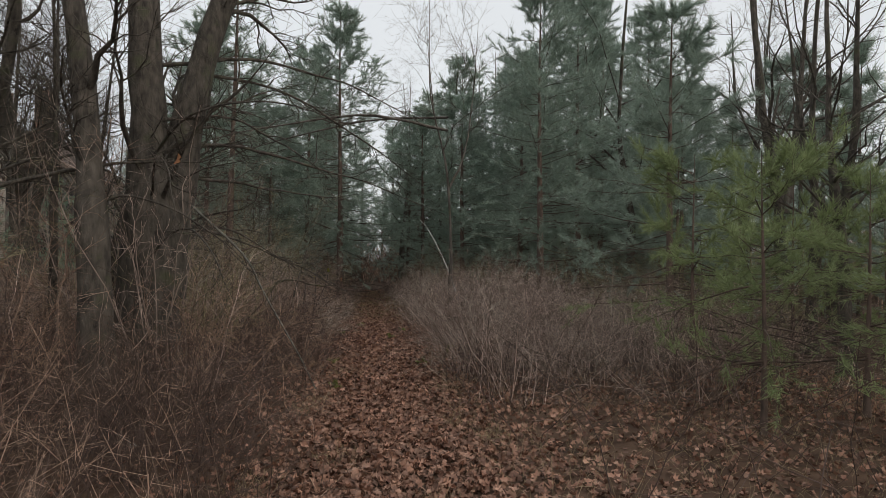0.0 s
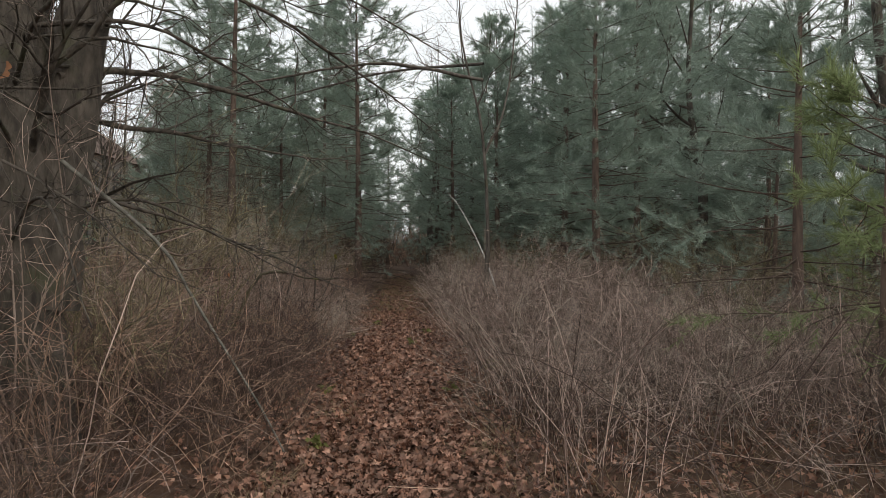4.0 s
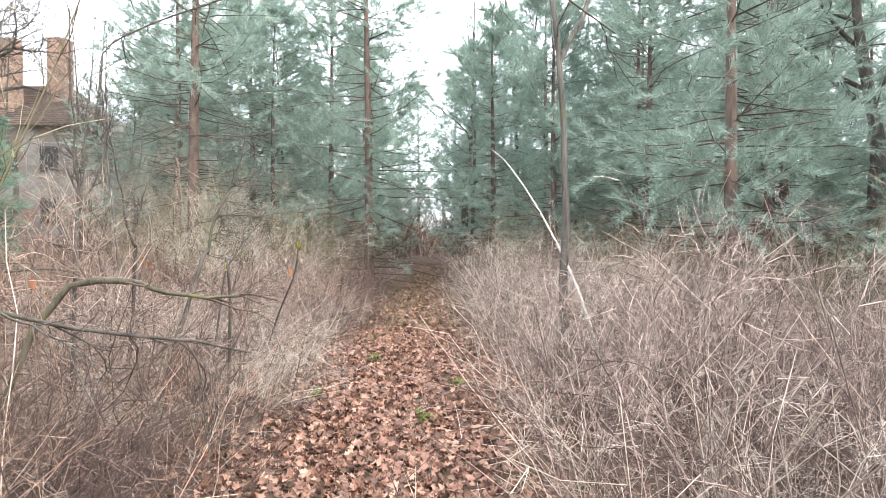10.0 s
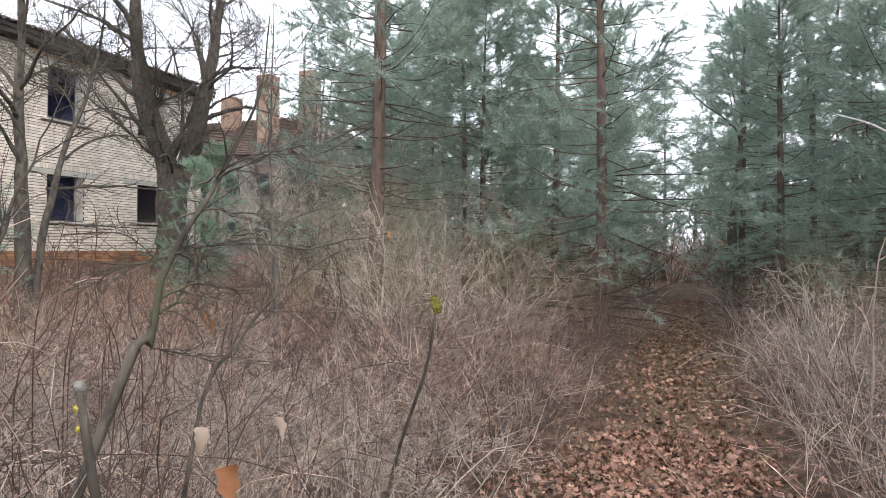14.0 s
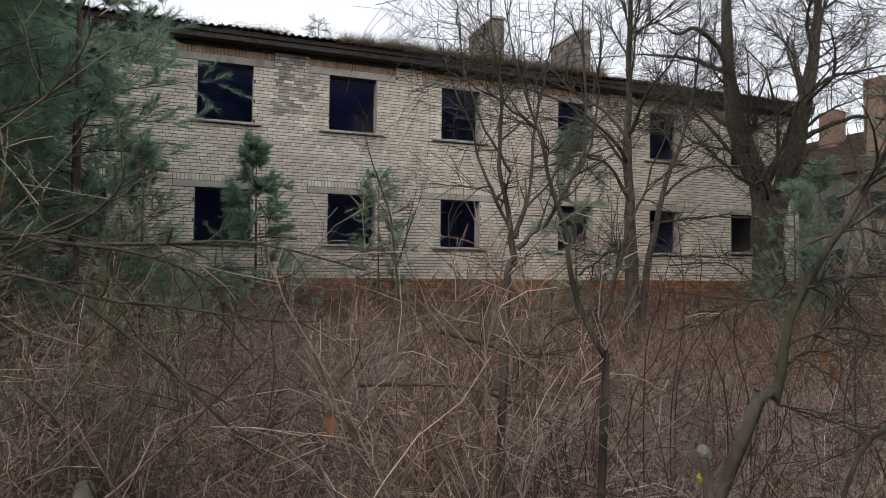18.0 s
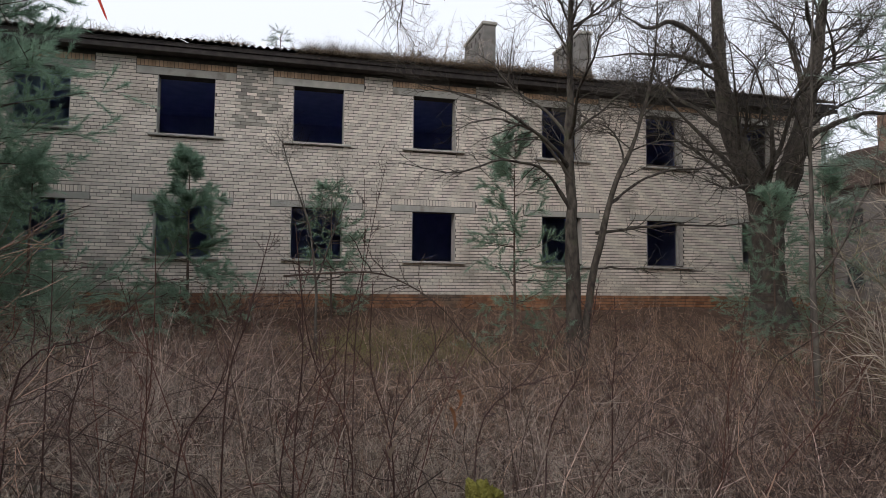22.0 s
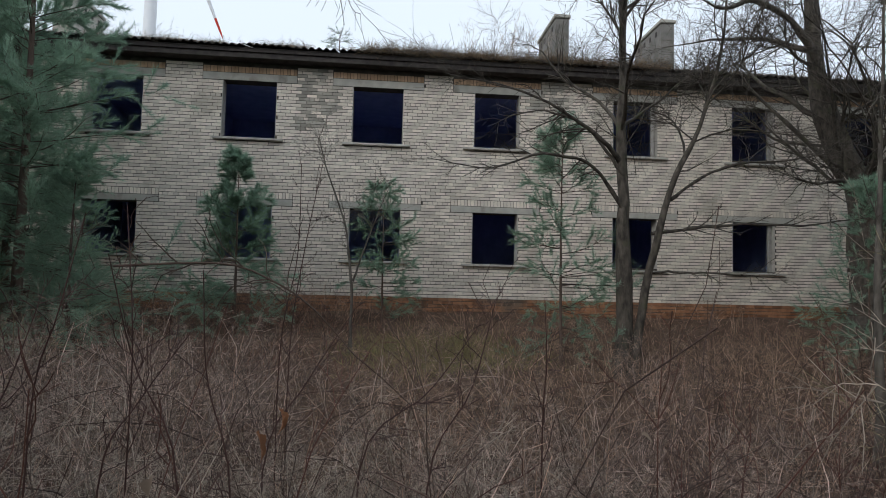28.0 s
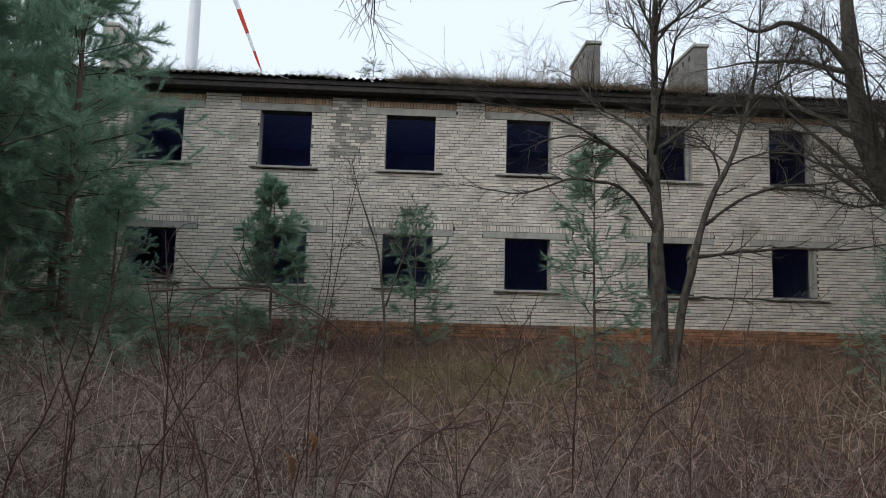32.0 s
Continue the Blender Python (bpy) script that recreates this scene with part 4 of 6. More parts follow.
v, f = join(twig_sprays(np.random.default_rng(3), pl, taper([0.019], [0.006], 14), 12, 4, 0.5, 0.2, 0.0))
mesh_object("twig_spray", v, f, MAT["bark_dead"], broken)["kind"] = "stuff"
tagged(broken, "broken lichen-covered branch hanging down to the ground", "branch")

# grey tree and leaning birch on the right of the path
bare_tree(
    "grey_tree", 18.27, -0.4,
    [([(0, 0, 0), (0.02, 0.05, 2.0), (-0.1, 0.1, 3.9), (-0.45, 0.4, 5.6), (-0.5, 0.5, 8.0)], 0.046),
     ([(-0.05, 0.08, 3.3), (0.35, 0.3, 4.2), (0.6, 0.6, 5.8), (0.7, 0.6, 7.5)], 0.03)],
    "bark_grey", 41, "slim grey bare tree forking overhead", limbs=7, n2=6, n3=5, low=0.45,
    extra=[([(18.2, -0.3, 4.6), (16.2, 0.2, 5.0), (14.0, 0.6, 4.7), (12.3, 0.5, 4.2), (11.9, 0.5, 3.5)], 0.035),
           ([(18.2, -0.3, 4.9), (16.4, 1.2, 5.1), (14.3, 1.9, 4.7), (12.6, 2.0, 4.1), (12.3, 2.0, 3.55)], 0.03)])
birch = new("leaning_birch")
birch.location = (18.45, -1.5, float(ground_z(18.45, -1.5)) - 0.05)
pl = (limb_path([(18.5, -1.5, -0.02), (18.38, -0.75, 0.88), (18.18, 0.5, 1.72), (17.95, 1.9, 2.42), (17.8, 2.75, 2.72)], 16) - np.array(birch.location))[None]
mesh_object("trunk", *tubes(pl, taper([0.017], [0.006], 16), 9), MAT["bark_birch"], birch)
v, f = join(twig_sprays(np.random.default_rng(5), pl, taper([0.026], [0.008], 16), 9, 4, 0.5, 0.25, 0.02))
mesh_object("twig_spray", v, f, MAT["bark_dead"], birch)["kind"] = "stuff"
tagged(birch, "thin pale birch stem leaning over towards the path", "sapling")
for i, (x, y, h, mat) in enumerate(((17.75, 1.5, 2.4, "twig"), (18.6, 1.6, 2.6, "twig"), (19.6, 0.6, 2.3, "twig"), (20.3, -1.0, 2.2, "twig"), (19.0, 3.0, 3.0, "twig"), (20.0, 2.6, 2.8, "twig"))):
    bush("bare_sapling", x, y, 2, h, 0.3, mat, 200 + i, "thin bare sapling among the shrubs", r0=0.011, twigs=6, forks=3, twig_len=0.5, fan=0.2)

# trees in front of the building
bare_tree(
    "big_tree", 3.6, 10.9,
    [([(0, 0, 0), (-0.1, 0.0, 1.6), (-0.15, -0.1, 3.2), (-0.4, -0.7, 5.0), (-0.5, -0.95, 7.5), (-0.2, -1.0, 12)], 0.5),
     ([(-0.1, 0.0, 2.4), (0.1, 0.5, 3.8), (0.2, 1.0, 5.6), (0.1, 1.6, 8.0), (0.0, 1.8, 11.5)], 0.34)],
    "bark_dark", 51, "big dark forked tree before the end of the building", limbs=18, n2=15, n3=11, limb_len=0.38, sub=0.24, rmin=0.0042,
    extra=[([(3.3, 10.3, 5.6), (3.6, 9.4, 7.2), (4.0, 8.2, 7.6), (4.4, 7.2, 7.2), (4.6, 6.4, 7.4)], 0.1),
           ([(3.6, 10.8, 3.6), (4.6, 9.6, 3.9), (5.8, 8.0, 3.6), (6.6, 6.6, 3.7)], 0.05),
           ([(3.7, 11.6, 5.2), (4.4, 13.0, 5.8), (5.0, 14.6, 5.6)], 0.08)])
bare_tree(
    "twin_tree", 6.4, 4.5,
    [([(0, 0, 0), (-0.05, 0.02, 1.8), (-0.1, -0.02, 3.6), (-0.05, 0.0, 6.0), (0.0, 0.1, 9.5)], 0.14),
     ([(0.05, 0.12, 0.0), (0.0, 0.38, 1.6), (0.0, 0.75, 3.0), (-0.1, 1.25, 4.0), (-0.2, 1.7, 5.4), (-0.3, 1.9, 7.5)], 0.075)],
    "bark_dark", 53, "twin-stemmed dark grey tree with long side branches", limbs=15, n2=13, n3=10, low=0.45, limb_len=0.36, rmin=0.004,
    extra=[([(6.35, 4.5, 2.95), (6.5, 4.0, 3.55), (6.7, 3.2, 3.7), (6.9, 2.3, 3.4), (7.0, 1.4, 3.5)], 0.035),
           ([(6.35, 4.5, 3.5), (6.2, 3.9, 4.3), (6.1, 3.1, 4.5), (6.2, 2.4, 4.2)], 0.03),
           ([(6.35, 4.95, 2.6), (6.5, 6.0, 2.75), (6.6, 7.4, 2.8), (6.6, 8.6, 3.0)], 0.03),
           ([(6.35, 5.2, 3.1), (6.2, 6.2, 3.7), (6.2, 7.4, 3.9), (6.3, 8.4, 4.1)], 0.03),
           ([(6.35, 4.9, 2.0), (6.6, 5.8, 2.0), (6.8, 6.8, 1.95)], 0.018)])
bare_tree("young_tree", 11.3, 4.6, [([(0, 0, 0), (-0.1, 0.1, 1.5), (-0.4, 0.4, 3.0), (-0.5, 0.6, 5.4)], 0.045)], "bark_grey", 61, "slim grey young tree in the thicket", limbs=7, n2=5, n3=5)
bare_tree(
    "mossy_shrub_tree", 14.72, -1.9,
    [([(0, 0, 0), (0.29, 0.36, 1.38), (0.33, 0.43, 1.47), (0.35, 0.45, 1.66), (0.38, 0.5, 1.78), (0.42, 0.55, 1.9), (0.46, 0.62, 2.04), (0.5, 0.67, 2.17), (0.54, 0.73, 2.37), (0.56, 0.75, 2.63)], 0.018)],
    "bark_dark", 67, "crooked mossy small tree leaning over the shrubs", limbs=3, n2=5, n3=4, low=0.55, limb_len=0.2, rmin=0.0016,
    extra=[([(15.08, -1.44, 1.59), (15.16, -1.32, 1.64), (15.25, -1.17, 1.69)], 0.006),
           ([(15.09, -1.42, 1.61), (15.18, -1.27, 1.64), (15.35, -1.02, 1.63), (15.43, -0.88, 1.65), (15.55, -0.71, 1.69)], 0.0055),
           ([(15.07, -1.44, 1.59), (15.02, -1.52, 1.57), (14.97, -1.6, 1.54)], 0.004),
           ([(15.05, -1.47, 1.41), (15.11, -1.38, 1.49), (15.19, -1.26, 1.48), (15.23, -1.19, 1.43)], 0.006),
           ([(15.02, -1.51, 1.33), (15.11, -1.37, 1.26), (15.22, -1.2, 1.24)], 0.004),
           ([(15.1, -1.4, 1.72), (15.16, -1.32, 1.76), (15.24, -1.18, 1.74), (15.33, -1.05, 1.7)], 0.004),
           ([(15.14, -1.35, 1.84), (15.23, -1.22, 1.94), (15.31, -1.09, 1.99), (15.41, -0.93, 2.02)], 0.005),
           ([(15.05, -1.47, 1.4), (15.1, -1.39, 1.46), (15.13, -1.35, 1.56), (15.14, -1.34, 1.61)], 0.006)])
bare_tree(
    "twisted_sapling", 15.05, -1.5,
    [([(0, 0, 0), (0.08, 0.16, 1.14), (0.16, 0.27, 1.4), (0.23, 0.39, 1.56), (0.31, 0.5, 1.66), (0.38, 0.6, 1.73)], 0.009)],
    "bark_dark", 68, "dark slanting sapling standing in the thicket", limbs=4, n2=5, n3=4, low=0.45, limb_len=0.2, rmin=0.0015)
bare_tree(
    "twisted_sapling", 14.42, -1.62,
    [([(0, 0, 0), (0.09, -0.01, 1.42), (0.09, -0.03, 1.53), (0.07, -0.1, 1.69), (0.06, -0.13, 1.82), (0.06, -0.15, 1.97), (0.04, -0.2, 2.11), (0.04, -0.23, 2.26), (0.02, -0.28, 2.43), (0.01, -0.32, 2.55), (0.01, -0.37, 2.81)], 0.013)],
    "bark_dark", 69, "dark bent sapling rising out of the thicket", limbs=4, n2=5, n3=5, low=0.55, limb_len=0.22, rmin=0.0016,
    extra=[([(14.51, -1.65, 1.47), (14.54, -1.6, 1.65), (14.56, -1.55, 1.84), (14.59, -1.49, 2), (14.62, -1.43, 2.17)], 0.007),
           ([(14.48, -1.77, 1.91), (14.51, -1.69, 2.07), (14.53, -1.67, 2.3), (14.54, -1.67, 2.54)], 0.006),
           ([(14.46, -1.82, 2.05), (14.43, -1.92, 2.18), (14.38, -2.04, 2.25), (14.34, -2.15, 2.32)], 0.006),
           ([(14.49, -1.72, 1.63), (14.52, -1.63, 1.7), (14.55, -1.56, 1.73)], 0.004)])
bare_tree(
    "young_tree", 14.08, -1.82,
    [([(0, 0, 0), (0.05, 0, 1.66), (0.07, 0.03, 1.83), (0.07, 0, 2.02), (0.06, -0.04, 2.21), (0.07, -0.03, 2.46), (0.07, -0.07, 2.71), (0.07, -0.09, 2.96)], 0.017)],
    "bark_grey", 55, "young grey multi-stemmed tree among shrubs", limbs=5, n2=6, n3=5, low=0.45, limb_len=0.2, rmin=0.0016,
    extra=[([(14.15, -1.79, 1.77), (14.15, -1.73, 1.97), (14.14, -1.7, 2.25), (14.14, -1.64, 2.5), (14.15, -1.59, 2.84)], 0.01),
           ([(14.14, -1.81, 1.81), (14.09, -1.89, 2.01), (14.04, -1.95, 2.25), (13.98, -2.06, 2.56)], 0.008),
           ([(14.15, -1.78, 1.73), (14.18, -1.65, 1.86), (14.21, -1.52, 2.15), (14.2, -1.52, 2.57), (14.18, -1.5, 2.89)], 0.01),
           ([(14.15, -1.81, 2.02), (14.09, -1.92, 2.24), (14.04, -1.97, 2.5), (14.02, -1.99, 2.73)], 0.006)])
bare_tree("young_tree", 5.19, 0.35, [([(0, 0, 0), (0.0, -0.02, 1.2), (0.02, -0.15, 2.2), (0.0, -0.5, 3.2), (0.0, -0.65, 3.8)], 0.03), ([(0, 0, 1.3), (0.02, 0.3, 2.2), (0.0, 0.6, 3.0)], 0.018)], "bark_grey", 57, "slim grey sapling with spreading twigs before the wall", limbs=6, n2=5, n3=4, low=0.35, limb_len=0.25, rmin=0.003)

# lichened stub beside the path
stub = new("lichened_stump")
stub.location = (15.4, -2.04, float(ground_z(15.4, -2.04)) - 0.05)
pl = limb_path([(-0.1, 0.3, 0), (-0.05, 0.2, 0.6), (0.0, 0.06, 1.12), (-0.02, 0.03, 1.38)], 10)[None]
mesh_object("stem", *tubes(pl, taper([0.014], [0.01], 10), 9), MAT["bark_dark"], stub)
for i, (z, s, m) in enumerate(((1.38, 0.013, "lichen_bark"), (1.33, 0.011, "lichen"), (1.28, 0.008, "lichen"))):
    bm = bmesh.new()
    bmesh.ops.create_icosphere(bm, subdivisions=2, radius=s)
    for vv in bm.verts:
        vv.co *= 1 + 0.5 * noise.noise(vv.co * 60 + Vector((i, 0, 0)))
    bmesh.ops.translate(bm, vec=(-0.02, 0.03, z), verts=bm.verts)
    part("lichen_tuft", bm, MAT[m], stub, "crusty yellow lichen" if m == "lichen" else "pale grey lichen")
tagged(stub, "broken sapling stump with yellow and grey lichen", "stump")


moss_stub = new("mossy_stub")
moss_stub.location = (15.47, -0.05, float(ground_z(15.47, -0.05)) - 0.05)
pl = limb_path([(-0.45, 0.35, 0), (-0.24, 0.18, 0.6), (-0.01, 0.0, 1.1), (0.04, 0.0, 1.4)], 12)[None]
mesh_object("stem", *tubes(pl, taper([0.012], [0.007], 12), 8), MAT["bark_dark"], moss_stub)
bm = bmesh.new()
bmesh.ops.create_icosphere(bm, subdivisions=4, radius=0.026)
for vv in bm.verts:
    vv.co *= 1 + 0.5 * noise.noise(vv.co * 40) + 0.5 * noise.noise(vv.co * 130)
    vv.co.z *= 1.5
bmesh.ops.translate(bm, vec=(0.04, 0.0, 1.42), verts=bm.verts)
part("moss_tuft", bm, MAT["moss"], moss_stub, "shaggy yellow-green moss")
tagged(moss_stub, "thin broken stub capped with yellow-green moss", "stump")


# ---- fallen wood ----
def log(x0, y0, x1, y1, r, mat, seed, label, lift=0.0):
    rng = np.random.default_rng(seed)
    k = 12
    u = np.linspace(0, 1, k)
    x, y = x0 + (x1 - x0) * u, y0 + (y1 - y0) * u
    z = ground_z(x, y).mean() + r * 0.9 + lift
    root = new("fallen_log")
    root.location = (x0, y0, z - r)
    pl = np.stack([x - x0, y - y0, r + 0.02 * np.sin(u * 6 + seed)], 1)[None]
    rr = (r * (1 - 0.35 * u) * (1 + rng.normal(0, 0.06, k)))[None]
    v, f = tubes(pl, rr, 12)
    mesh_object("bole", v, f, MAT[mat], root)
    for e in (0, k - 1):
        bm = bmesh.new()
        bmesh.ops.create_circle(bm, cap_ends=True, segments=12, radius=float(rr[0, e]))
        d = Vector(pl[0, 1] - pl[0, 0])
        bm.transform(Matrix.Translation(pl[0, e]) @ d.to_track_quat("Z", "Y").to_matrix().to_4x4())
        part("cut_end", bm, MAT["grey_timber_and_reveal"], root)
    return tagged(root, label, "log", group="fallen logs")


def on_z(x, y):
    return float(ground_z(x, y))


log(11.63, -2.69, 12.35, -0.59, 0.035, "bark_grey", 4, "long grey fallen branch under the shrubs", 0.06)
log(11.15, -2.3, 11.35, -0.95, 0.07, "bark_grey", 1, "grey weathered log lying in the undergrowth", 0.05)
log(11.75, -0.35, 12.0, 0.45, 0.075, "bark_moss", 2, "mossy log with pale split wood lying in the undergrowth", 0.05)
log(13.6, -8.45, 14.6, -9.55, 0.045, "bark_grey", 3, "grey fallen branch among leaves")
moss_branch = new("mossy_branch")
moss_branch.location = (14.7, -3.1, on_z(14.7, -3.1))
pl = (limb_path([(14.35, -3.3, 0.05), (14.75, -3.15, 1.1), (15.15, -3.1, 1.19), (15.35, -3.06, 1.13), (15.65, -3.03, 1.09), (15.85, -3.0, 1.14)], 14) - np.array(moss_branch.location))[None]
mesh_object("stem", *tubes(*knobbly(np.random.default_rng(8), pl, taper([0.024], [0.007], 14), 1.0, 0.15), 9), MAT["bark_moss"], moss_branch)
v, f = join(twig_sprays(np.random.default_rng(9), pl, taper([0.032], [0.008], 14), 8, 3, 0.35, 0.2, 0.02))
mesh_object("twig_spray", v, f, MAT["bark_dead"], moss_branch)["kind"] = "stuff"
tagged(moss_branch, "bent mossy dead branch over the shrubs", "branch")

for i, pts in enumerate(([(13.5, -3.7, 1.78), (13.62, -3.4, 1.73), (13.72, -3.16, 1.7), (13.79, -2.97, 1.64), (13.83, -2.85, 1.57), (13.85, -2.79, 1.47)],
        [(13.48, -3.74, 1.64), (13.59, -3.47, 1.59), (13.67, -3.25, 1.52), (13.76, -3.02, 1.5), (13.89, -2.68, 1.45), (13.97, -2.48, 1.45)],
        [(13.76, -3.29, 1.51), (13.86, -3.03, 1.3), (13.95, -2.77, 1.05), (14.03, -2.54, 0.87)],
        [(13.5, -3.7, 1.74), (13.62, -3.4, 1.78), (13.7, -3.22, 1.91), (13.72, -3.18, 2.03)],
        [(13.39, -3.44, 1.73), (13.55, -3.03, 1.74), (13.65, -2.79, 1.75), (13.73, -2.59, 1.72), (13.84, -2.3, 1.64)],
        [(13.91, -2.33, 1.2), (14.05, -1.98, 1.2), (14.14, -1.74, 1.12), (14.2, -1.58, 1.02)],
        [(14.04, -2.05, 1.41), (14.11, -1.85, 1.35), (14.16, -1.73, 1.31)])):
    root = new("dead_branch")
    root.location = pts[0]
    pl = (limb_path(pts, 14) - np.array(pts[0]))[None]
    rr = taper([0.009], [0.0028], 14)
    mesh_object("stem", *tubes(pl, rr, 7), MAT["bark_dark"], root)
    v, f = join(twig_sprays(np.random.default_rng(480 + i), pl, rr, 10, 3, 0.3, 0.14, -0.03, 0.0018, 0.2, root.location))
    mesh_object("twig_spray", v, f, MAT["bark_dead"], root)["kind"] = "stuff"
    tagged(root, "dark dead branch drooping over the thicket", "branch", group="dead branches in the thicket")

# ---- pines ----
PA = pine("pine_tree", 1, 10.5, 2.5, 2.0, "tall blue-green pine with a reddish trunk beside the path", per=15, whorl=0.27, flare=0.4, n2=8, nt=5, size=0.135)
PA.matrix_basis = stand(15.3, 8.4)
PB = pine("pine_tree", 2, 9.0, 2.25, 1.7, "dense blue-green pine on the wood's edge", per=15, whorl=0.28, flare=0.4, n2=8, nt=5, size=0.135)
PB.matrix_basis = stand(20.95, 1.8)
PC = pine("pine_tree", 3, 6.2, 2.0, 1.6, "young bushy pine at the edge of the thicket", per=14, n2=7, nt=5, size=0.13)
PC.matrix_basis = stand(21.6, -4.5)
PD = pine("pine_tree", 4, 12.0, 2.2, 4.4, "tall pine with a bare reddish lower trunk", per=14, n2=7, nt=5, size=0.14, dead=2.6)
PD.matrix_basis = stand(11.93, 6.6)
kinds = (PA, PB, PC, PD)
edge_pines = ((1, 22.9, 4.6, 1.05), (2, 23.6, -0.6, 0.75), (1, 25.3, 2.6, 0.85), (1, 24.6, 7.2, 1.1), (0, 21.9, 8.4, 1.0), (1, 19.9, 9.3, 1.0), (0, 18.6, 12.5, 0.9), (1, 22.8, 12.0, 1.1), (0, 25.5, 11.0, 1.15), (1, 27.8, 6.5, 0.9), (2, 27.0, -1.6, 0.8), (0, 13.7, 12.6, 0.95), (1, 12.6, 10.4, 0.95), (0, 11.3, 13.0, 1.0), (1, 9.4, 15.5, 1.0), (0, 14.2, 18.0, 1.0), (1, 18.4, 19.0, 1.05))
inner_pines = ((0, 21.0, 17.0, 1.1), (1, 24.6, 17.5, 1.2), (3, 8.6, 18.5, 1.0), (1, 10.4, 9.4, 1.1), (1, 6.4, 19.5, 0.95), (0, 29.0, 13.0, 1.2), (1, 30.0, 3.0, 0.9), (2, 29.0, -3.5, 0.9), (1, 7.3, 15.6, 0.85), (0, 6.0, 17.6, 0.8), (1, 8.8, 13.6, 0.75), (1, 13.0, 23.0, 1.05), (0, 20.0, 24.0, 1.1), (1, 26.0, 23.0, 1.2), (2, 25.5, -8.0, 0.7), (2, 28.5, -8.0, 0.8))
for i, (k, x, y, sc) in enumerate(edge_pines + inner_pines):
    copy_scaled(kinds[k], x, y, (x * 57 + y * 31) % 360, sc)
PJ = pine("young_pine", 10, 3.0, 1.5, 1.05, "young olive-green pine with a thin brown trunk", per=12, n2=5, nt=4, size=0.12, dead=0.8, r0=0.035, green="needles_olive")
PJ.matrix_basis = stand(20.6, -7.2)
for x, y, sc in ((20.2, -9.3, 0.95), (20.9, -10.8, 0.9), (21.6, -8.9, 1.0), (22.6, -6.3, 1.0), (22.6, -10.6, 1.0), (23.6, -3.6, 0.95), (24.8, -5.4, 1.0), (24.4, -1.8, 0.9)):
    copy_scaled(PJ, x, y, (x * 57 + y * 31) % 360, sc)
# before the building
PE = pine("pine_tree", 5, 7.7, 2.5, 0.6, "bushy green pine before the building", per=16, n2=10, nt=6, size=0.115, whorl=0.3, green="needles_green", group="pines before the building")
PE.matrix_basis = stand(5.45, -4.75)
copy_scaled(PE, 4.4, -7.6, 130, 0.98)
copy_scaled(PE, 4.6, -6.6, 310, 1.1)
copy_scaled(PE, 2.4, -7.8, 75, 1.2)
copy_scaled(PE, 5.9, -3.75, 250, 0.42, "small bushy pine at the edge of the pines")
copy_scaled(PE, 7.2, -6.4, 20, 0.6)
copy_scaled(PE, 6.3, -5.9, 40, 0.8)
copy_scaled(PE, 3.6, -5.9, 200, 0.9)
copy_scaled(PE, 6.6, -7.2, 220, 0.85)
copy_scaled(PE, 4.0, -10.6, 60, 1.0)
copy_scaled(PE, 7.4, -10.4, 300, 1.0)
PF = pine("young_pine", 6, 3.5, 1.2, 0.35, "young bushy green pine before the wall", flare=0.95, per=16, whorl=0.22, n2=9, nt=6, size=0.1, dead=0.2, r0=0.035, green="needles_green", group="pines before the building")
PF.matrix_basis = stand(3.2, -1.95)
PG = pine("young_pine", 7, 3.2, 1.0, 0.5, "thin young pine with few needles before the wall", per=15, whorl=0.27, n2=6, nt=5, size=0.09, dead=0.3, r0=0.026, green="needles_green", group="pines before the building")
PG.matrix_basis = stand(1.9, 0.87)
PH = pine("young_pine", 8, 3.9, 1.15, 0.4, "spindly young pine with sparse needles", per=15, whorl=0.3, n2=6, nt=4, size=0.095, dead=0.3, r0=0.03, green="needles_green", group="pines before the building")
PH.matrix_basis = stand(5.8, 3.7)
copy_scaled(PE, 5.2, 10.6, 75, 0.24, "small bushy pine beside the big dark tree")
copy_scaled(PH, 3.4, 12.9, 75, 1.2)
copy_scaled(PH, 6.4, 8.5, 140, 0.85, "spindly young pine before the big dark tree")

# ---- bare trees behind ----
BT = bare_tree("wood_tree", 24.2, 3.7, [([(0, 0, 0), (0.1, 0.1, 3), (-0.2, 0.3, 6), (0.2, 0.4, 12)], 0.16)], "bark_dark", 71, "dark bare tree rising above the pines", limbs=9, n2=7, n3=5, low=0.4, group="bare trees of the wood")
BU = bare_tree("wood_tree", 27.2, 0.6, [([(0, 0, 0), (-0.1, 0.2, 3), (-0.6, 0.2, 6), (-1.0, 0.6, 12.5)], 0.22), ([(0, 0.1, 3), (0.6, 0.4, 6), (1.1, 0.6, 11)], 0.14)], "bark_dark", 73, "large dark bare tree with spreading limbs", limbs=9, n2=7, n3=5, low=0.35, group="bare trees of the wood")
BV = bare_tree("wood_tree", 19.6, 14.6, [([(0, 0, 0), (0.0, 0.0, 4), (-0.2, 0.0, 7), (-0.7, 0.1, 12)], 0.1), ([(0, 0, 5.4), (0.5, 0.1, 7.4), (0.8, 0.2, 11)], 0.065)], "bark_dark", 75, "dark forked bare tree behind the pines", limbs=8, n2=6, n3=5, low=0.5, group="bare trees of the wood")
BW = bare_tree("birch_tree", -15.0, 6.0, [([(0, 0, 0), (0.1, 0.1, 4), (0.0, 0.2, 8), (0.2, 0.1, 13)], 0.1)], "bark_grey", 77, "slender bare birch behind the building", limbs=18, n2=12, n3=8, low=0.4, up=0.1, limb_len=0.27, rmin=0.0065, group="birches behind the building")
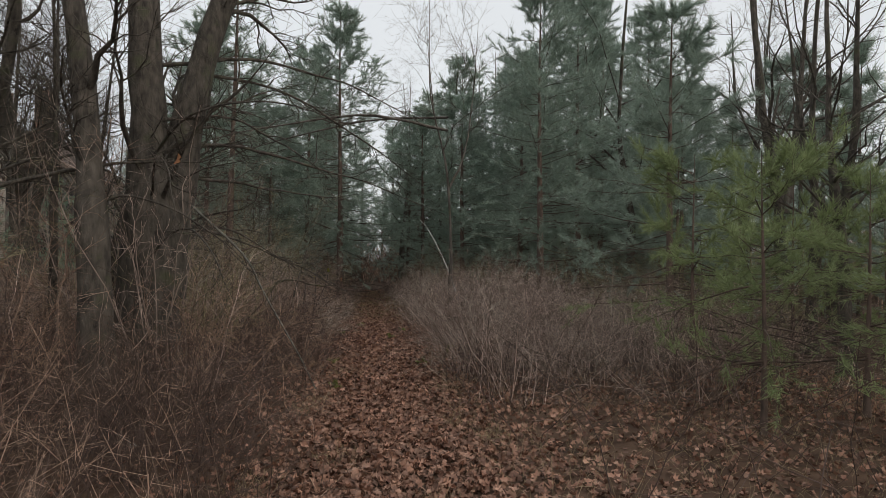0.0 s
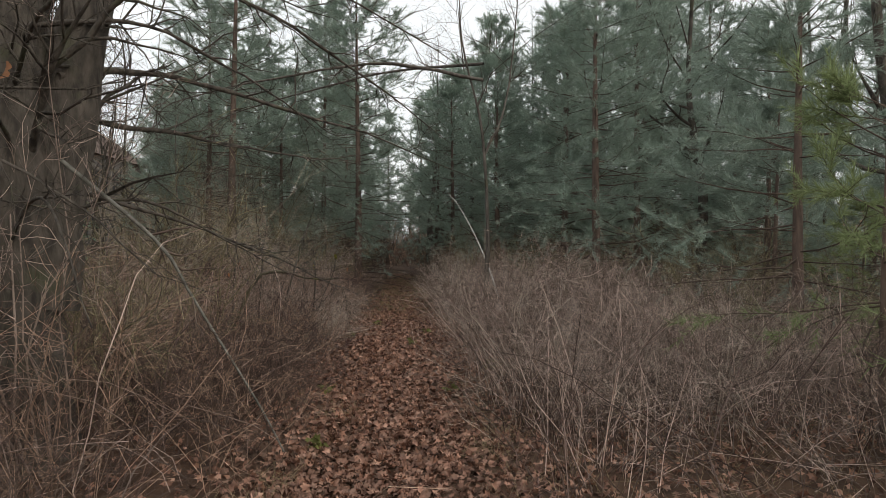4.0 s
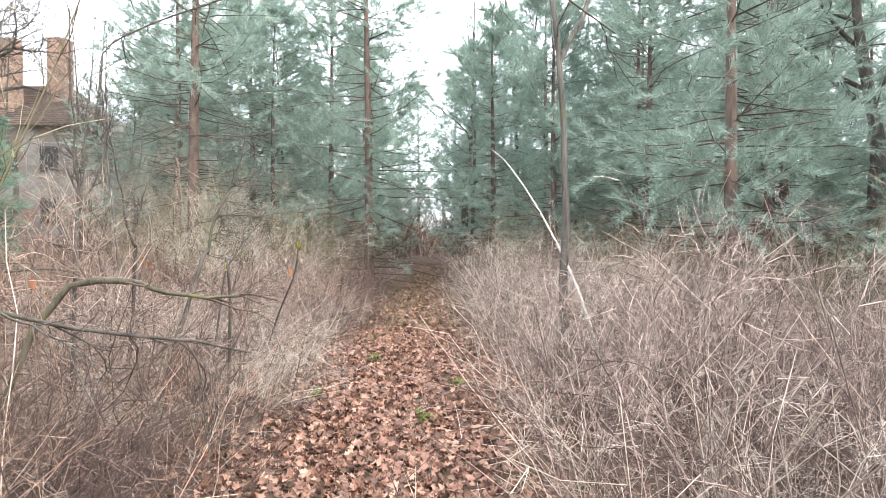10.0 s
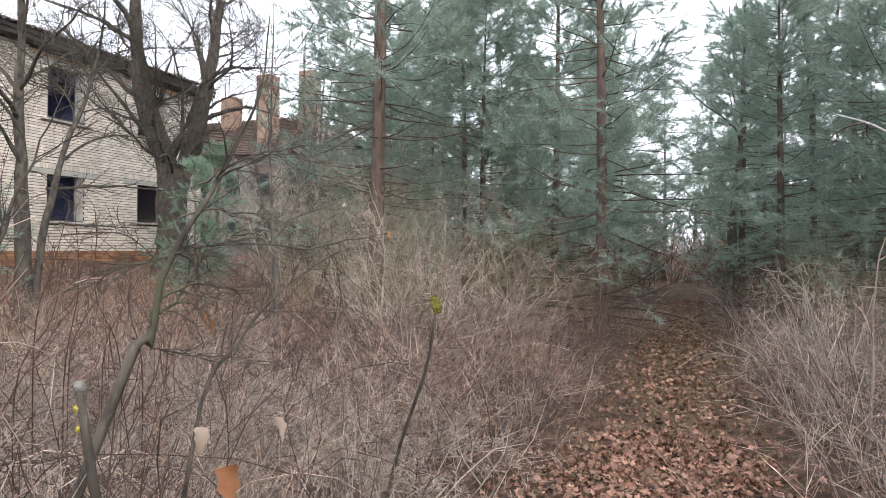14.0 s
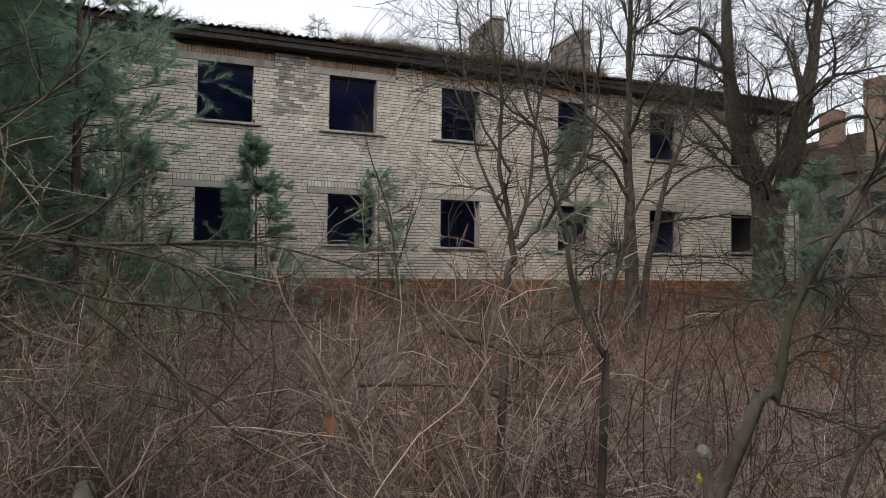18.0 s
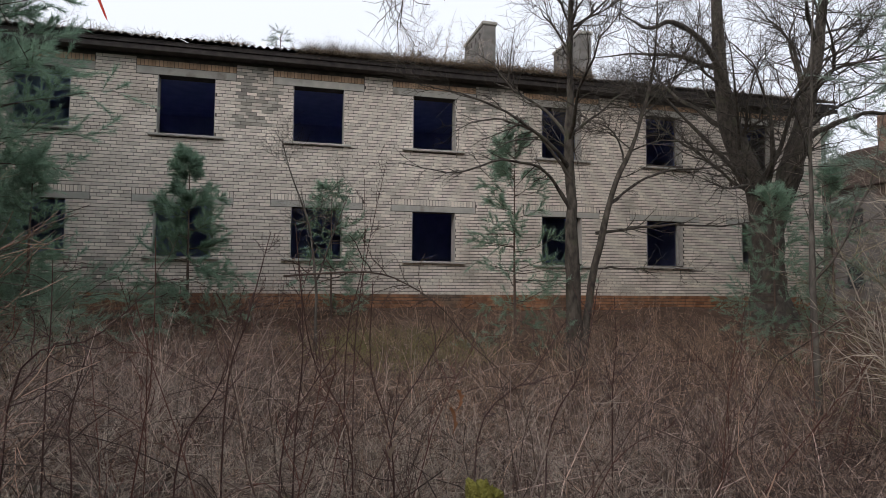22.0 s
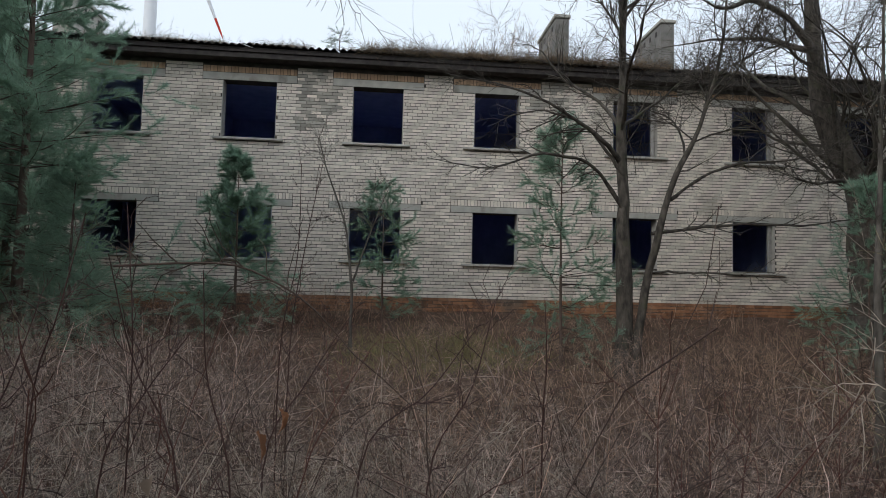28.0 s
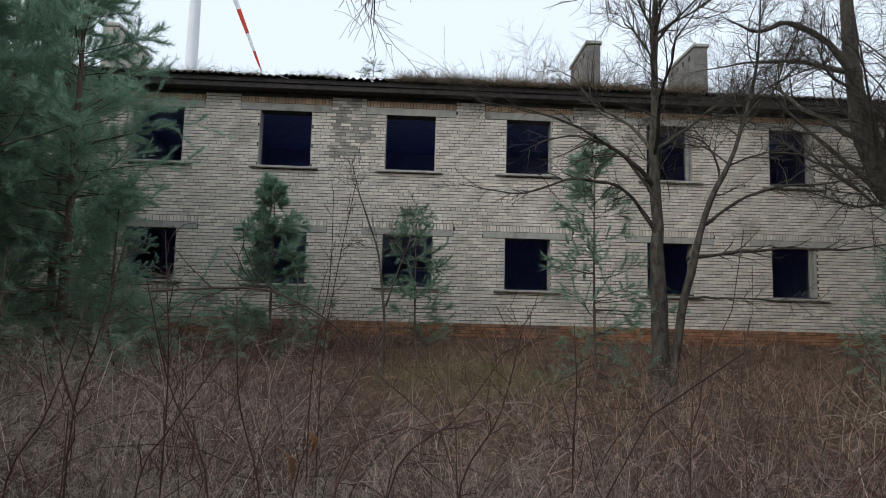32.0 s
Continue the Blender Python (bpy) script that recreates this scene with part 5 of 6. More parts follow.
for i, (k, x, y, sc) in enumerate(((BT, 17.9, 17.2, 1.0), (BV, 23.4, 20.5, 1.1), (BT, 30.5, 8.0, 1.15), (BU, 31.0, -5.5, 1.1), (BT, 8.0, 23.0, 1.1), (BV, 10.5, 20.0, 1.05),
        (BT, 6.0, 2.4 - 17, 1.0), (BV, 8.6, -11.6, 1.0), (BT, 28.0, 18.0, 1.2), (BU, 34.0, 14.0, 1.2), (BT, 3.0, 26.0, 1.1), (BV, 19.2, 29.0, 1.2), (BT, 24.0, 28.0, 1.2), (BV, 12.5, 29.0, 1.2),
        (BU, 25.5, -3.4, 0.75), (BU, 27.4, -6.0, 0.85), (BT, 24.2, -4.4, 0.75), (BT, 23.2, -6.6, 0.7), (BV, 25.6, -6.4, 0.75), (BU, 1.5, 21.0, 0.85), (BT, -3.5, 24.5, 0.9), (BT, 5.0, 16.5, 0.7), (BV, 3.0, 18.5, 0.8))):
    copy_scaled(k, x, y, (x * 97 + y * 61) % 360, sc)
for i, (k, x, y, sc) in enumerate(((BT, 11.3, -5.9, 0.75), (BV, 10.0, -6.3, 0.8), (BU, 11.9, -9.0, 0.7), (BT, 9.0, -5.6, 0.85), (BV, 12.4, -6.2, 0.65), (BT, 7.8, -6.0, 0.9), (BV, 12.2, -4.5, 0.6), (BT, 11.6, -7.4, 0.75), (BU, 12.8, -5.4, 0.5), (BT, 9.8, -8.8, 0.8), (BV, 10.8, -9.8, 0.8), (BT, 12.2, -8.2, 0.65), (BV, 8.6, -7.6, 0.9), (BU, 10.2, -7.4, 0.6))):
    copy_scaled(k, x, y, (x * 97 + y * 61) % 360, sc, "grey-brown bare tree in the thicket")
for i, (x, y, h) in enumerate(((8.5, 9.5, 4.2), (9.8, 10.6, 4.6), (7.8, 11.2, 4.0), (10.9, 11.4, 4.4), (9.0, 13.0, 4.8), (7.0, 13.4, 4.4), (12.0, 8.8, 3.6), (11.6, 6.9, 3.2))):
    bush("tall_bush", x, y, 15, h, 1.2, ("twig_pale", "twig_straw", "twig_green")[i % 3], 800 + i, "tall bare grey-olive bush before the ruin", r0=0.012, twigs=18, forks=6, twig_len=0.9, fan=0.4)
for i, (x, y, sc) in enumerate(((-13.6, 17.2, 1.05), (-12.8, 10.0, 0.9), (-15.8, 7.2, 1.0), (-14.8, 16.0, 1.1), (-14.0, 8.6, 0.95), (-15.5, 11.0, 1.05), (-14.5, 3.0, 0.85), (-16.0, 14.5, 1.0), (-13.5, 13.0, 0.9), (-17.0, 19.0, 1.0), (-14.0, -11.0, 1.0), (-15.0, -13.5, 1.1))):
    copy_scaled(BW, x, y, (x * 97 + y * 61) % 360, sc)
FP = pine("far_pine", 12, 12.0, 2.7, 0.5, "dark pine in the distant wood", per=4, whorl=0.7, n2=5, nt=3, size=0.5, dead=0.5, group="trees of the distant wood")
FP.matrix_basis = stand(18.0, 36.0)
FB = bare_tree("far_tree", 12.0, 35.0, [([(0, 0, 0), (0.1, 0.0, 4), (-0.2, 0.2, 8), (0.2, 0.1, 13)], 0.18)], "bark_grey", 79, "bare tree in the distant wood", limbs=9, n2=5, n3=4, low=0.2, rmin=0.012, group="trees of the distant wood")
for i, (x, y, sc) in enumerate(((13.5, 26.5, 0.8), (19.6, 27.0, 0.8), (11.0, 25.0, 0.75), (22.4, 22.4, 0.75), (24.8, 20.2, 0.8), (27.0, 15.4, 0.75), (9.0, 27.0, 0.8), (26.4, 9.0, 0.6), (28.6, 10.4, 0.8), (30.5, 6.0, 0.8), (28.4, 1.8, 0.7), (31.0, 0.0, 0.8), (6.4, 24.0, 0.75), (29.8, -6.6, 0.7), (32.0, -10.0, 0.8), (27.6, -11.0, 0.7), (24.4, 13.6, 0.65), (20.6, 20.2, 0.65), (14.6, 20.6, 0.6), (7.4, 21.4, 0.7),
        (12.2, 17.0, 0.6), (10.8, 21.6, 0.65), (21.6, 14.6, 0.6), (23.6, 16.6, 0.65), (26.6, 12.6, 0.6), (19.4, 22.6, 0.65), (13.4, 29.6, 0.7), (18.6, 31.6, 0.7), (21.6, 28.0, 0.7), (23.0, 25.0, 0.7), (11.6, 27.6, 0.7), (28.0, 20.0, 0.7), (30.0, 16.0, 0.7), (31.5, 11.0, 0.7), (32.0, 4.0, 0.7), (26.0, 5.4, 0.55), (5.0, 22.0, 0.65), (8.6, 24.6, 0.7), (27.4, 3.6, 0.55), (22.6, 19.0, 0.6))):
    copy_scaled(FP, x, y, i * 77 % 360, sc, "dark dense pine behind the others")
for i in range(120):
    a = radians(-100 + (i * 37 % 120) * 2.55)
    d = 30 + (i * 53 % 34)
    x, y = 16 + d * math.sin(a), 2 + d * math.cos(a)
    if x < 12 and y < 44 and not (x < -14 and y > 24):
        continue
    copy_scaled((FP, FB, FP)[i % 3], x, y, i * 77 % 360, 0.85 + 0.3 * (i * 29 % 10) / 10)
rng = np.random.default_rng(80)
n = 8000
a, d = rng.uniform(-1.2, 1.9, n), rng.uniform(19, 46, n)
x, y = 16 + d * np.sin(a), 2 + d * np.cos(a)
ok = ~((x < 6) & (y < 46)) & ~((np.abs(x - 16.7) < 1.3) & (y < 30))
x, y, d = x[ok], y[ok], d[ok]
st = np.stack([x, y, ground_z(x, y) - 0.05], 1)
way = np.stack([rng.normal(0, 0.3, len(x)), rng.normal(0, 0.3, len(x)), np.ones(len(x))], 1)
l1 = grow(rng, st, way, rng.uniform(1.2, 4.6, len(x)), 4, 0.15)
r1 = taper(np.full(len(x), 0.03), np.full(len(x), 0.008), 4)
p, dd, pr, _ = sample_on(rng, l1, r1, 4, 0.2, 1.0)
l2 = grow(rng, p, sideways(rng, dd, rng.uniform(0.3, 1.0, len(p))), rng.uniform(0.4, 1.3, len(p)), 2, 0.2)
v, f = join([tubes(l1, r1, 3), tubes(l2, taper(np.full(len(p), 0.016), np.full(len(p), 0.006), 2), 3)])
tagged(mesh_object("far_undergrowth", v, f, MAT["twig_brown"]), "brown bare undergrowth in the distant wood", "shrubs", kind="stuff")

# ---- bushes ----
left_bushes = (
    (14.55, -5.7, 12, 1.5, 'twig', 'dark bare bush beside the path'),
    (14.2, -4.5, 13, 3.0, 'twig_green', 'tall olive-brown bare bush beside the path'),
    (13.2, -5.3, 13, 3.9, 'twig_straw', 'tall straw-coloured bare bush'),
    (13.9, -5.0, 12, 3.3, 'twig_green', 'tall olive-brown bare bush beside the path'),
    (13.2, -3.9, 12, 2.2, 'twig', 'tall purplish-grey bare bush'),
    (12.6, -4.9, 12, 2.4, 'twig_brown', 'brown bare bush in the undergrowth'),
    (12.9, -2.2, 9, 1.9, 'twig_brown', 'brown bare bush among the saplings'),
    (11.9, -3.2, 12, 2.6, 'twig_green', 'tall greenish-brown bare bush'),
    (14.15, -7.45, 14, 3.7, 'twig', 'grey-brown tangled stems round the old tree'),
    (13.7, -6.4, 13, 3.2, 'twig_green', 'greenish tangled stems round the old tree'),
    (13.0, -8.9, 12, 2.4, 'twig_brown', 'brown tangled bush under the old tree'),
    (14.5, -7.7, 10, 1.6, 'twig_brown', 'brown tangled bush under the old tree'),
    (12.4, -9.8, 12, 2.6, 'twig_green', 'greenish tangled bush under the old tree'),
    (12.3, -5.7, 14, 4.4, 'twig', 'tall grey-brown bare bush behind the old tree'),
    (12.9, -6.9, 12, 4.0, 'twig_brown', 'tall brown bare bush behind the old tree'),
    (14.3, -6.3, 11, 2.0, 'twig_green', 'greenish tangled bush under the old tree'),
    (11.0, -8.6, 12, 2.8, 'twig_brown', 'brown tangled bush in the wood'),
    (14.7, -1.9, 7, 1.3, 'twig_dark', 'dark bare bush beside the path'),
    (13.5, 4.1, 14, 2.4, 'twig_pale', 'tall pale bare bush beside the path'),
    (14.5, 4.3, 13, 2.0, 'twig', 'purplish-grey bare bush beside the path'),
    (12.9, 5.8, 14, 2.6, 'twig_pale', 'tall pale bare bush beside the path'),
    (13.9, 5.6, 13, 2.3, 'twig_straw', 'tall straw-coloured bare bush'),
    (12.3, 6.6, 14, 2.8, 'twig_green', 'tall greenish-brown bare bush'))
other_bushes = (
    (12.6, 5.0, 12, 2.6, 'twig_green', 'tall greenish-brown bare bush'),
    (14.6, 5.2, 11, 1.9, 'twig', 'purplish-grey bare bush beside the path'),
    (14.2, 7.0, 11, 2.2, 'twig_green', 'greenish-brown bare bush in the undergrowth'),
    (10.6, 7.6, 12, 2.6, 'twig_green', 'tall greenish-brown bare bush'),
    (12.0, -7.4, 12, 2.2, 'twig_brown', 'brown bare bush under the old tree'),
    (14.6, -9.2, 11, 1.0, 'bark_dead', 'low brown bare bush under the old tree'),
    (13.2, -10.4, 12, 1.3, 'twig_red', 'brown bare bush beside the path'),
    (18.9, -5.9, 10, 1.4, 'twig', 'dark purplish bare bush beside the path'),
    (18.6, -3.2, 11, 1.6, 'twig', 'purplish-grey bare bush beside the path'),
    (19.4, -1.6, 11, 1.7, 'twig', 'purplish-grey bare bush beside the path'),
    (18.3, 0.9, 11, 1.7, 'twig_pale', 'pale grey bare bush beside the path'),
    (18.3, 3.6, 11, 1.8, 'twig_pale', 'pale grey bare bush beside the path'),
    (10.4, -5.4, 12, 2.4, 'twig_brown', 'brown bare bush in the undergrowth'),
    (8.8, -3.4, 10, 1.7, 'twig_green', 'greenish-brown bare bush in the undergrowth'),
    (9.6, 9.6, 12, 2.4, 'twig_brown', 'brown bare bush in the undergrowth'))
for i, (x, y, n, h, m, lab) in enumerate(left_bushes + other_bushes):
    bush("bare_bush", x, y, n, h, 0.9, m, 300 + i, lab, r0=0.008, twigs=12, forks=5, twig_len=0.6, fan=0.5, bend=0.17)
for i, (x, y, h) in enumerate(((13.2, 0.2, 2.4), (12.2, 1.4, 2.8), (14.2, 9.6, 2.2), (13.2, 8.4, 2.6), (12.6, 7.2, 2.8), (13.6, 10.8, 2.4), (11.2, 2.6, 2.6), (14.0, 12.6, 2.4), (18.9, 7.6, 1.9), (19.5, 10.6, 2.2), (20.8, 5.6, 2.4), (22.4, 2.6, 2.2), (22.0, 7.0, 2.4), (23.2, 9.6, 2.4), (21.4, 11.4, 2.4))):
    if y > 4:
        olive = bush("olive_bush", x, y, 10, h, 0.9, "twig_green", 340 + i, "olive-brown bare bush at the foot of the pines", r0=0.009, twigs=14, forks=6, twig_len=0.8, fan=0.5, bend=0.17)
for i, (x, y) in enumerate(((20.2, 3.4), (21.2, 4.6), (22.6, 5.4), (23.8, 3.4), (24.6, 1.2), (23.0, 0.6), (21.8, 0.4), (22.6, -2.0), (21.4, -2.8), (23.4, -4.6), (22.2, -6.0), (20.6, 7.2), (19.6, 8.8), (21.0, 9.4), (18.9, 11.8), (20.2, 12.6), (14.4, 8.2), (13.4, 9.4), (12.2, 11.6), (14.6, 10.6), (14.5, 13.4), (13.0, 14.4), (11.0, 10.0), (24.6, 5.6), (25.8, 3.6), (19.2, 15.0), (14.8, 16.0))):
    copy_scaled(olive, x, y, i * 83 % 360, 0.75 + 0.07 * (i % 5))
for i, (x, y, h, m) in enumerate(((14.5, -1.9, 1.7, "twig"), (13.7, -2.0, 1.9, "twig_brown"))):
    bush("bare_bush", x, y, 9, h, 0.8, m, 360 + i, "tall finely branched bare bush among the saplings", r0=0.007, twigs=14, forks=6, twig_len=0.6, fan=0.35, bend=0.17)
# dark shoots close to where the walker stops
for i, (x, y, n, h, fx) in enumerate(((13.2, -0.95, 3, 1.95, 0.2), (13.6, -0.35, 3, 1.75, 0.3), (13.0, 0.15, 2, 1.5, 0.4), (13.2, 1.9, 3, 1.45, 0.3), (12.9, 2.4, 2, 1.5, 0.2), (13.7, 0.6, 3, 1.25, 0.5), (13.5, -1.5, 3, 1.6, 0.5), (12.6, 3.3, 3, 1.5, 0.3))):
    bush("bramble_shoot", x, y, n, h, 0.3, "twig_red", 400 + i, "thin dark reddish bramble shoots", r0=0.0042, twigs=6, forks=2, twig_len=0.4, fan=fx, bend=0.07)

# single tall shoots before the place where the walker stops
for i, pts in enumerate(([(13.29, -0.53, 1.11), (13.34, -0.35, 1.89)],
        [(13.14, -0.22, 0.83), (13.23, -0.24, 1.94)],
        [(13.3, 0.23, 0.83), (13.38, 0.11, 1.68)],
        [(13.05, 0.73, 0.88), (13.05, 1.24, 1.48)],
        [(12.98, 1.55, 1.0), (13.03, 1.54, 1.6)],
        [(13.52, -1.07, 0.83), (13.56, -1.03, 1.36)],
        [(13.47, -1.31, 1.22), (13.46, -0.79, 1.66)],
        [(12.89, 0.29, 0.84), (12.91, 0.67, 1.52)],
        [(11.72, 0.23, 1.23), (11.8, 0.42, 2.52)],
        [(11.72, 0.17, 1.23), (11.81, 0.27, 2.41)],
        [(13.25, -0.28, 0.86), (13.26, 0.04, 1.43)],
        [(12.87, -1.37, 1.12), (12.92, -1.35, 1.76)],
        [(13.33, 1.0, 0.88), (13.36, 1.25, 1.58)],
        [(13.32, 0.03, 0.9), (13.41, -0.23, 1.73)],
        [(13.39, -0.71, 0.88), (13.42, -0.46, 1.54)])):
    root = new("bramble_shoot")
    x0, y0, _ = pts[0]
    bow = 0.05 * math.sin(i * 2.3)
    mid = ((pts[0][0] + pts[1][0]) / 2 + bow, (pts[0][1] + pts[1][1]) / 2 + bow, (pts[0][2] + pts[1][2]) / 2)
    pts = [pts[0], mid, pts[1]]
    root.location = (x0, y0, on_z(x0, y0) - 0.04)
    pl = (limb_path([(x0, y0, on_z(x0, y0) - 0.04)] + list(pts), 14) - np.array(root.location))[None]
    rr = taper([0.005], [0.0018], 14)
    mesh_object("stem", *tubes(pl, rr, 6), MAT["twig_wine"], root)
    v, f = join(twig_sprays(np.random.default_rng(450 + i), pl, rr, 11, 3, 0.24, 0.1, 0.02, 0.0018, 0.25))
    mesh_object("twig_spray", v, f, MAT["twig_wine"], root)["kind"] = "stuff"
    tagged(root, "single dark reddish shoot rising above the thicket", "shoot", group="shoots above the thicket")
arch = new("arching_branch")
arch_pts = [(13.03, 1.0, 0.99), (13.09, 0.7, 1.32), (13.13, 0.5, 1.54), (13.15, 0.33, 1.65), (13.17, 0.17, 1.71), (13.19, -0.04, 1.71), (13.21, -0.29, 1.69)]
arch.location = (arch_pts[0][0], arch_pts[0][1], on_z(arch_pts[0][0], arch_pts[0][1]) - 0.04)
pl = (limb_path([(arch_pts[0][0], arch_pts[0][1] + 0.15, on_z(arch_pts[0][0], arch_pts[0][1]) - 0.04)] + arch_pts, 18) - np.array(arch.location))[None]
rr = taper([0.002], [0.0052], 18)
mesh_object("stem", *tubes(pl, rr, 8), MAT["bark_dead"], arch)
v, f = join(twig_sprays(np.random.default_rng(470), pl, rr, 12, 3, 0.3, 0.12, 0.02, 0.0015, 0.4))
mesh_object("twig_spray", v, f, MAT["bark_dead"], arch)["kind"] = "stuff"
tagged(arch, "grey-brown branch arching over the thicket", "branch")

# ---- undergrowth ----
canes("bramble_tangle", "twig_dark", 90, 600, (9.5, 15.4, -4.5, 9.0), (0.9, 2.2), "dark arching bramble shoots over the undergrowth", 0.0038)
canes("bramble_tangle", "twig", 91, 320, (9.5, 15.5, -4.5, 9.0), (0.7, 1.8), "pale dry arching shoots over the undergrowth", 0.0032)
canes("bramble_tangle", "twig", 92, 160, (11.5, 15.6, -9.5, -3.0), (0.8, 2.2), "pale dry arching shoots beside the path", 0.0038)
canes("bramble_tangle", "twig_dark", 93, 260, (11.5, 15.6, -12.0, -3.0), (0.8, 2.2), "dark arching shoots beside the path", 0.004)
canes("bramble_tangle", "twig", 94, 260, (17.9, 21.5, -8.0, 5.0), (0.6, 1.4), "grey dry arching shoots beside the path", 0.003, 0.2)
canes("bramble_tangle", "twig_dark", 95, 300, (17.6, 22.5, -13.0, 5.0), (0.8, 2.0), "dark upright shoots beside the path", 0.004, 0.06)
canes("bramble_tangle", "twig_straw", 96, 500, (10.5, 15.6, -3.5, 7.0), (0.3, 0.8), "fine pale straw-coloured stalks in the undergrowth", 0.003, 0.1)
canes("bramble_tangle", "twig_dark", 97, 700, (10.5, 15.4, -3.5, 7.0), (0.6, 1.5), "fine dark stalks in the undergrowth", 0.0032, 0.12)
thicket("shrub_thicket", "twig", 11, 3300, (17.5, 22.6, -8.2, 5.5), (0.85, 1.55), "dense purplish-grey bare shrub stems beside the path", twigs=6, twig_len=0.34, forks=3, r0=0.0036)
thicket("shrub_thicket", "twig_pale", 12, 550, (17.4, 21.0, -7.0, 6.0), (0.8, 1.6), "pale grey bare shrub stems beside the path", twigs=6, twig_len=0.34, forks=3, r0=0.0034)
thicket("shrub_thicket", "twig_brown", 13, 1000, (11.5, 15.7, -12.5, -2.0), (0.6, 1.35), "brown bare shrub stems beside the path", twigs=6, twig_len=0.36, forks=3, fan=0.45, r0=0.0036)
thicket("shrub_thicket", "twig_dark", 14, 1600, (12.0, 15.7, -12.0, -2.0), (0.5, 1.25), "dark bare shrub stems beside the path", twigs=6, twig_len=0.36, forks=3, fan=0.45, r0=0.0036)
thicket("shrub_thicket", "twig_brown", 15, 2232, (3.0, 15.4, -4.5, 10.0), (0.5, 1.25), "brown bare undergrowth before the building", twigs=6, twig_len=0.32, forks=2, limit=True, fan=0.35)
thicket("shrub_thicket", "twig", 16, 1250, (7.0, 15.6, -3.5, 9.0), (0.5, 1.2), "purplish-grey bare undergrowth before the building", twigs=6, twig_len=0.32, forks=3, limit=True, fan=0.4)
thicket("shrub_thicket", "twig_pale", 17, 420, (11.0, 15.8, -2.5, 1.6), (0.5, 1.25), "pale dry shrub stems beside the path", twigs=6, twig_len=0.34, forks=3, limit=True, fan=0.45)
thicket("shrub_thicket", "twig", 24, 2100, (10.8, 15.6, -3.6, 6.0), (0.4, 1.1), "purplish-grey finely branched bare shrubs before the building", twigs=9, twig_len=0.3, forks=4, limit=True, fan=0.9, r0=0.0044, bend=0.5, clump=5, spread2=(0.6, 1.6))
thicket("shrub_thicket", "twig_pale", 25, 1200, (11.3, 15.6, -2.6, 1.6), (0.4, 1.0), "pale grey finely branched shrubs before the building", twigs=9, twig_len=0.3, forks=4, limit=True, fan=0.9, r0=0.0042, bend=0.5, clump=5, spread2=(0.6, 1.6))
thicket("shrub_thicket", "twig_brown", 29, 900, (11.0, 15.4, 1.0, 6.5), (0.4, 1.05), "brown finely branched shrubs before the building", twigs=8, twig_len=0.28, forks=3, limit=True, fan=0.8, r0=0.004, bend=0.45, clump=5, spread2=(0.6, 1.5))
thicket("shrub_thicket", "twig", 30, 900, (8.2, 13.2, -6.5, -0.6), (0.95, 1.4), "tall purplish-grey bare shrubs before the pines", twigs=7, twig_len=0.36, forks=3, fan=0.6, r0=0.0046, bend=0.4, clump=6, spread2=(0.5, 1.5))
thicket("shrub_thicket", "twig_pale", 31, 350, (8.2, 13.0, -6.5, -0.9), (0.9, 1.35), "tall pale bare shrubs before the pines", twigs=7, twig_len=0.36, forks=3, fan=0.6, r0=0.0046, bend=0.4, clump=6, spread2=(0.5, 1.5))
thicket("shrub_thicket", "twig_dark", 32, 800, (12.4, 15.5, 1.7, 5.2), (0.4, 0.95), "dark finely branched shrubs before the building", twigs=8, twig_len=0.28, forks=3, limit=True, fan=0.8, r0=0.0042, bend=0.45, clump=5, spread2=(0.6, 1.5))
thicket("brush_pile", "twig_dark", 33, 320, (14.5, 15.5, -5.3, -3.5), (0.35, 0.75), "low heap of dark brushwood beside the path", twigs=9, twig_len=0.34, forks=3, fan=1.6, r0=0.0042, bend=0.5, clump=20, spread=0.3, spread2=(0.5, 1.5), margin=0.9)
thicket("shrub_thicket", "twig_dark", 26, 900, (17.6, 20.6, -7.5, 2.0), (0.5, 1.2), "dark finely branched bare shrubs beside the path", twigs=7, twig_len=0.24, forks=2, fan=0.5, r0=0.004, bend=0.33, clump=6)
thicket("shrub_thicket", "twig_brown", 27, 900, (0.7, 4.5, -5.0, 9.0), (0.35, 0.85), "brown weeds along the foot of the wall", twigs=5, twig_len=0.3, fan=0.4, r0=0.005)
thicket("shrub_thicket", "twig_brown", 28, 600, (0.6, 2.6, -6.0, 0.2), (0.5, 1.0), "tall brown weeds along the foot of the wall", twigs=6, twig_len=0.3, fan=0.4, r0=0.005)
thicket("shrub_thicket", "twig_brown", 18, 864, (3.0, 12.0, 8.0, 20.0), (0.6, 1.3), "brown bare undergrowth beyond the big tree", twigs=5, twig_len=0.4, limit=True)
thicket("shrub_thicket", "twig_brown", 19, 864, (2.0, 12.0, -13.0, -4.0), (0.5, 1.1), "brown bare undergrowth under the pines", twigs=5, twig_len=0.4, limit=True)
thicket("shrub_thicket", "twig", 20, 864, (17.6, 22.0, 5.0, 16.0), (0.7, 1.4), "purplish-grey shrub stems farther along the path", twigs=6, twig_len=0.4, forks=2, margin=0.62)
thicket("shrub_thicket", "twig", 23, 792, (12.0, 15.7, 6.0, 16.0), (0.6, 1.2), "purplish-grey shrub stems farther along the path", twigs=6, twig_len=0.4, forks=2, margin=0.62)

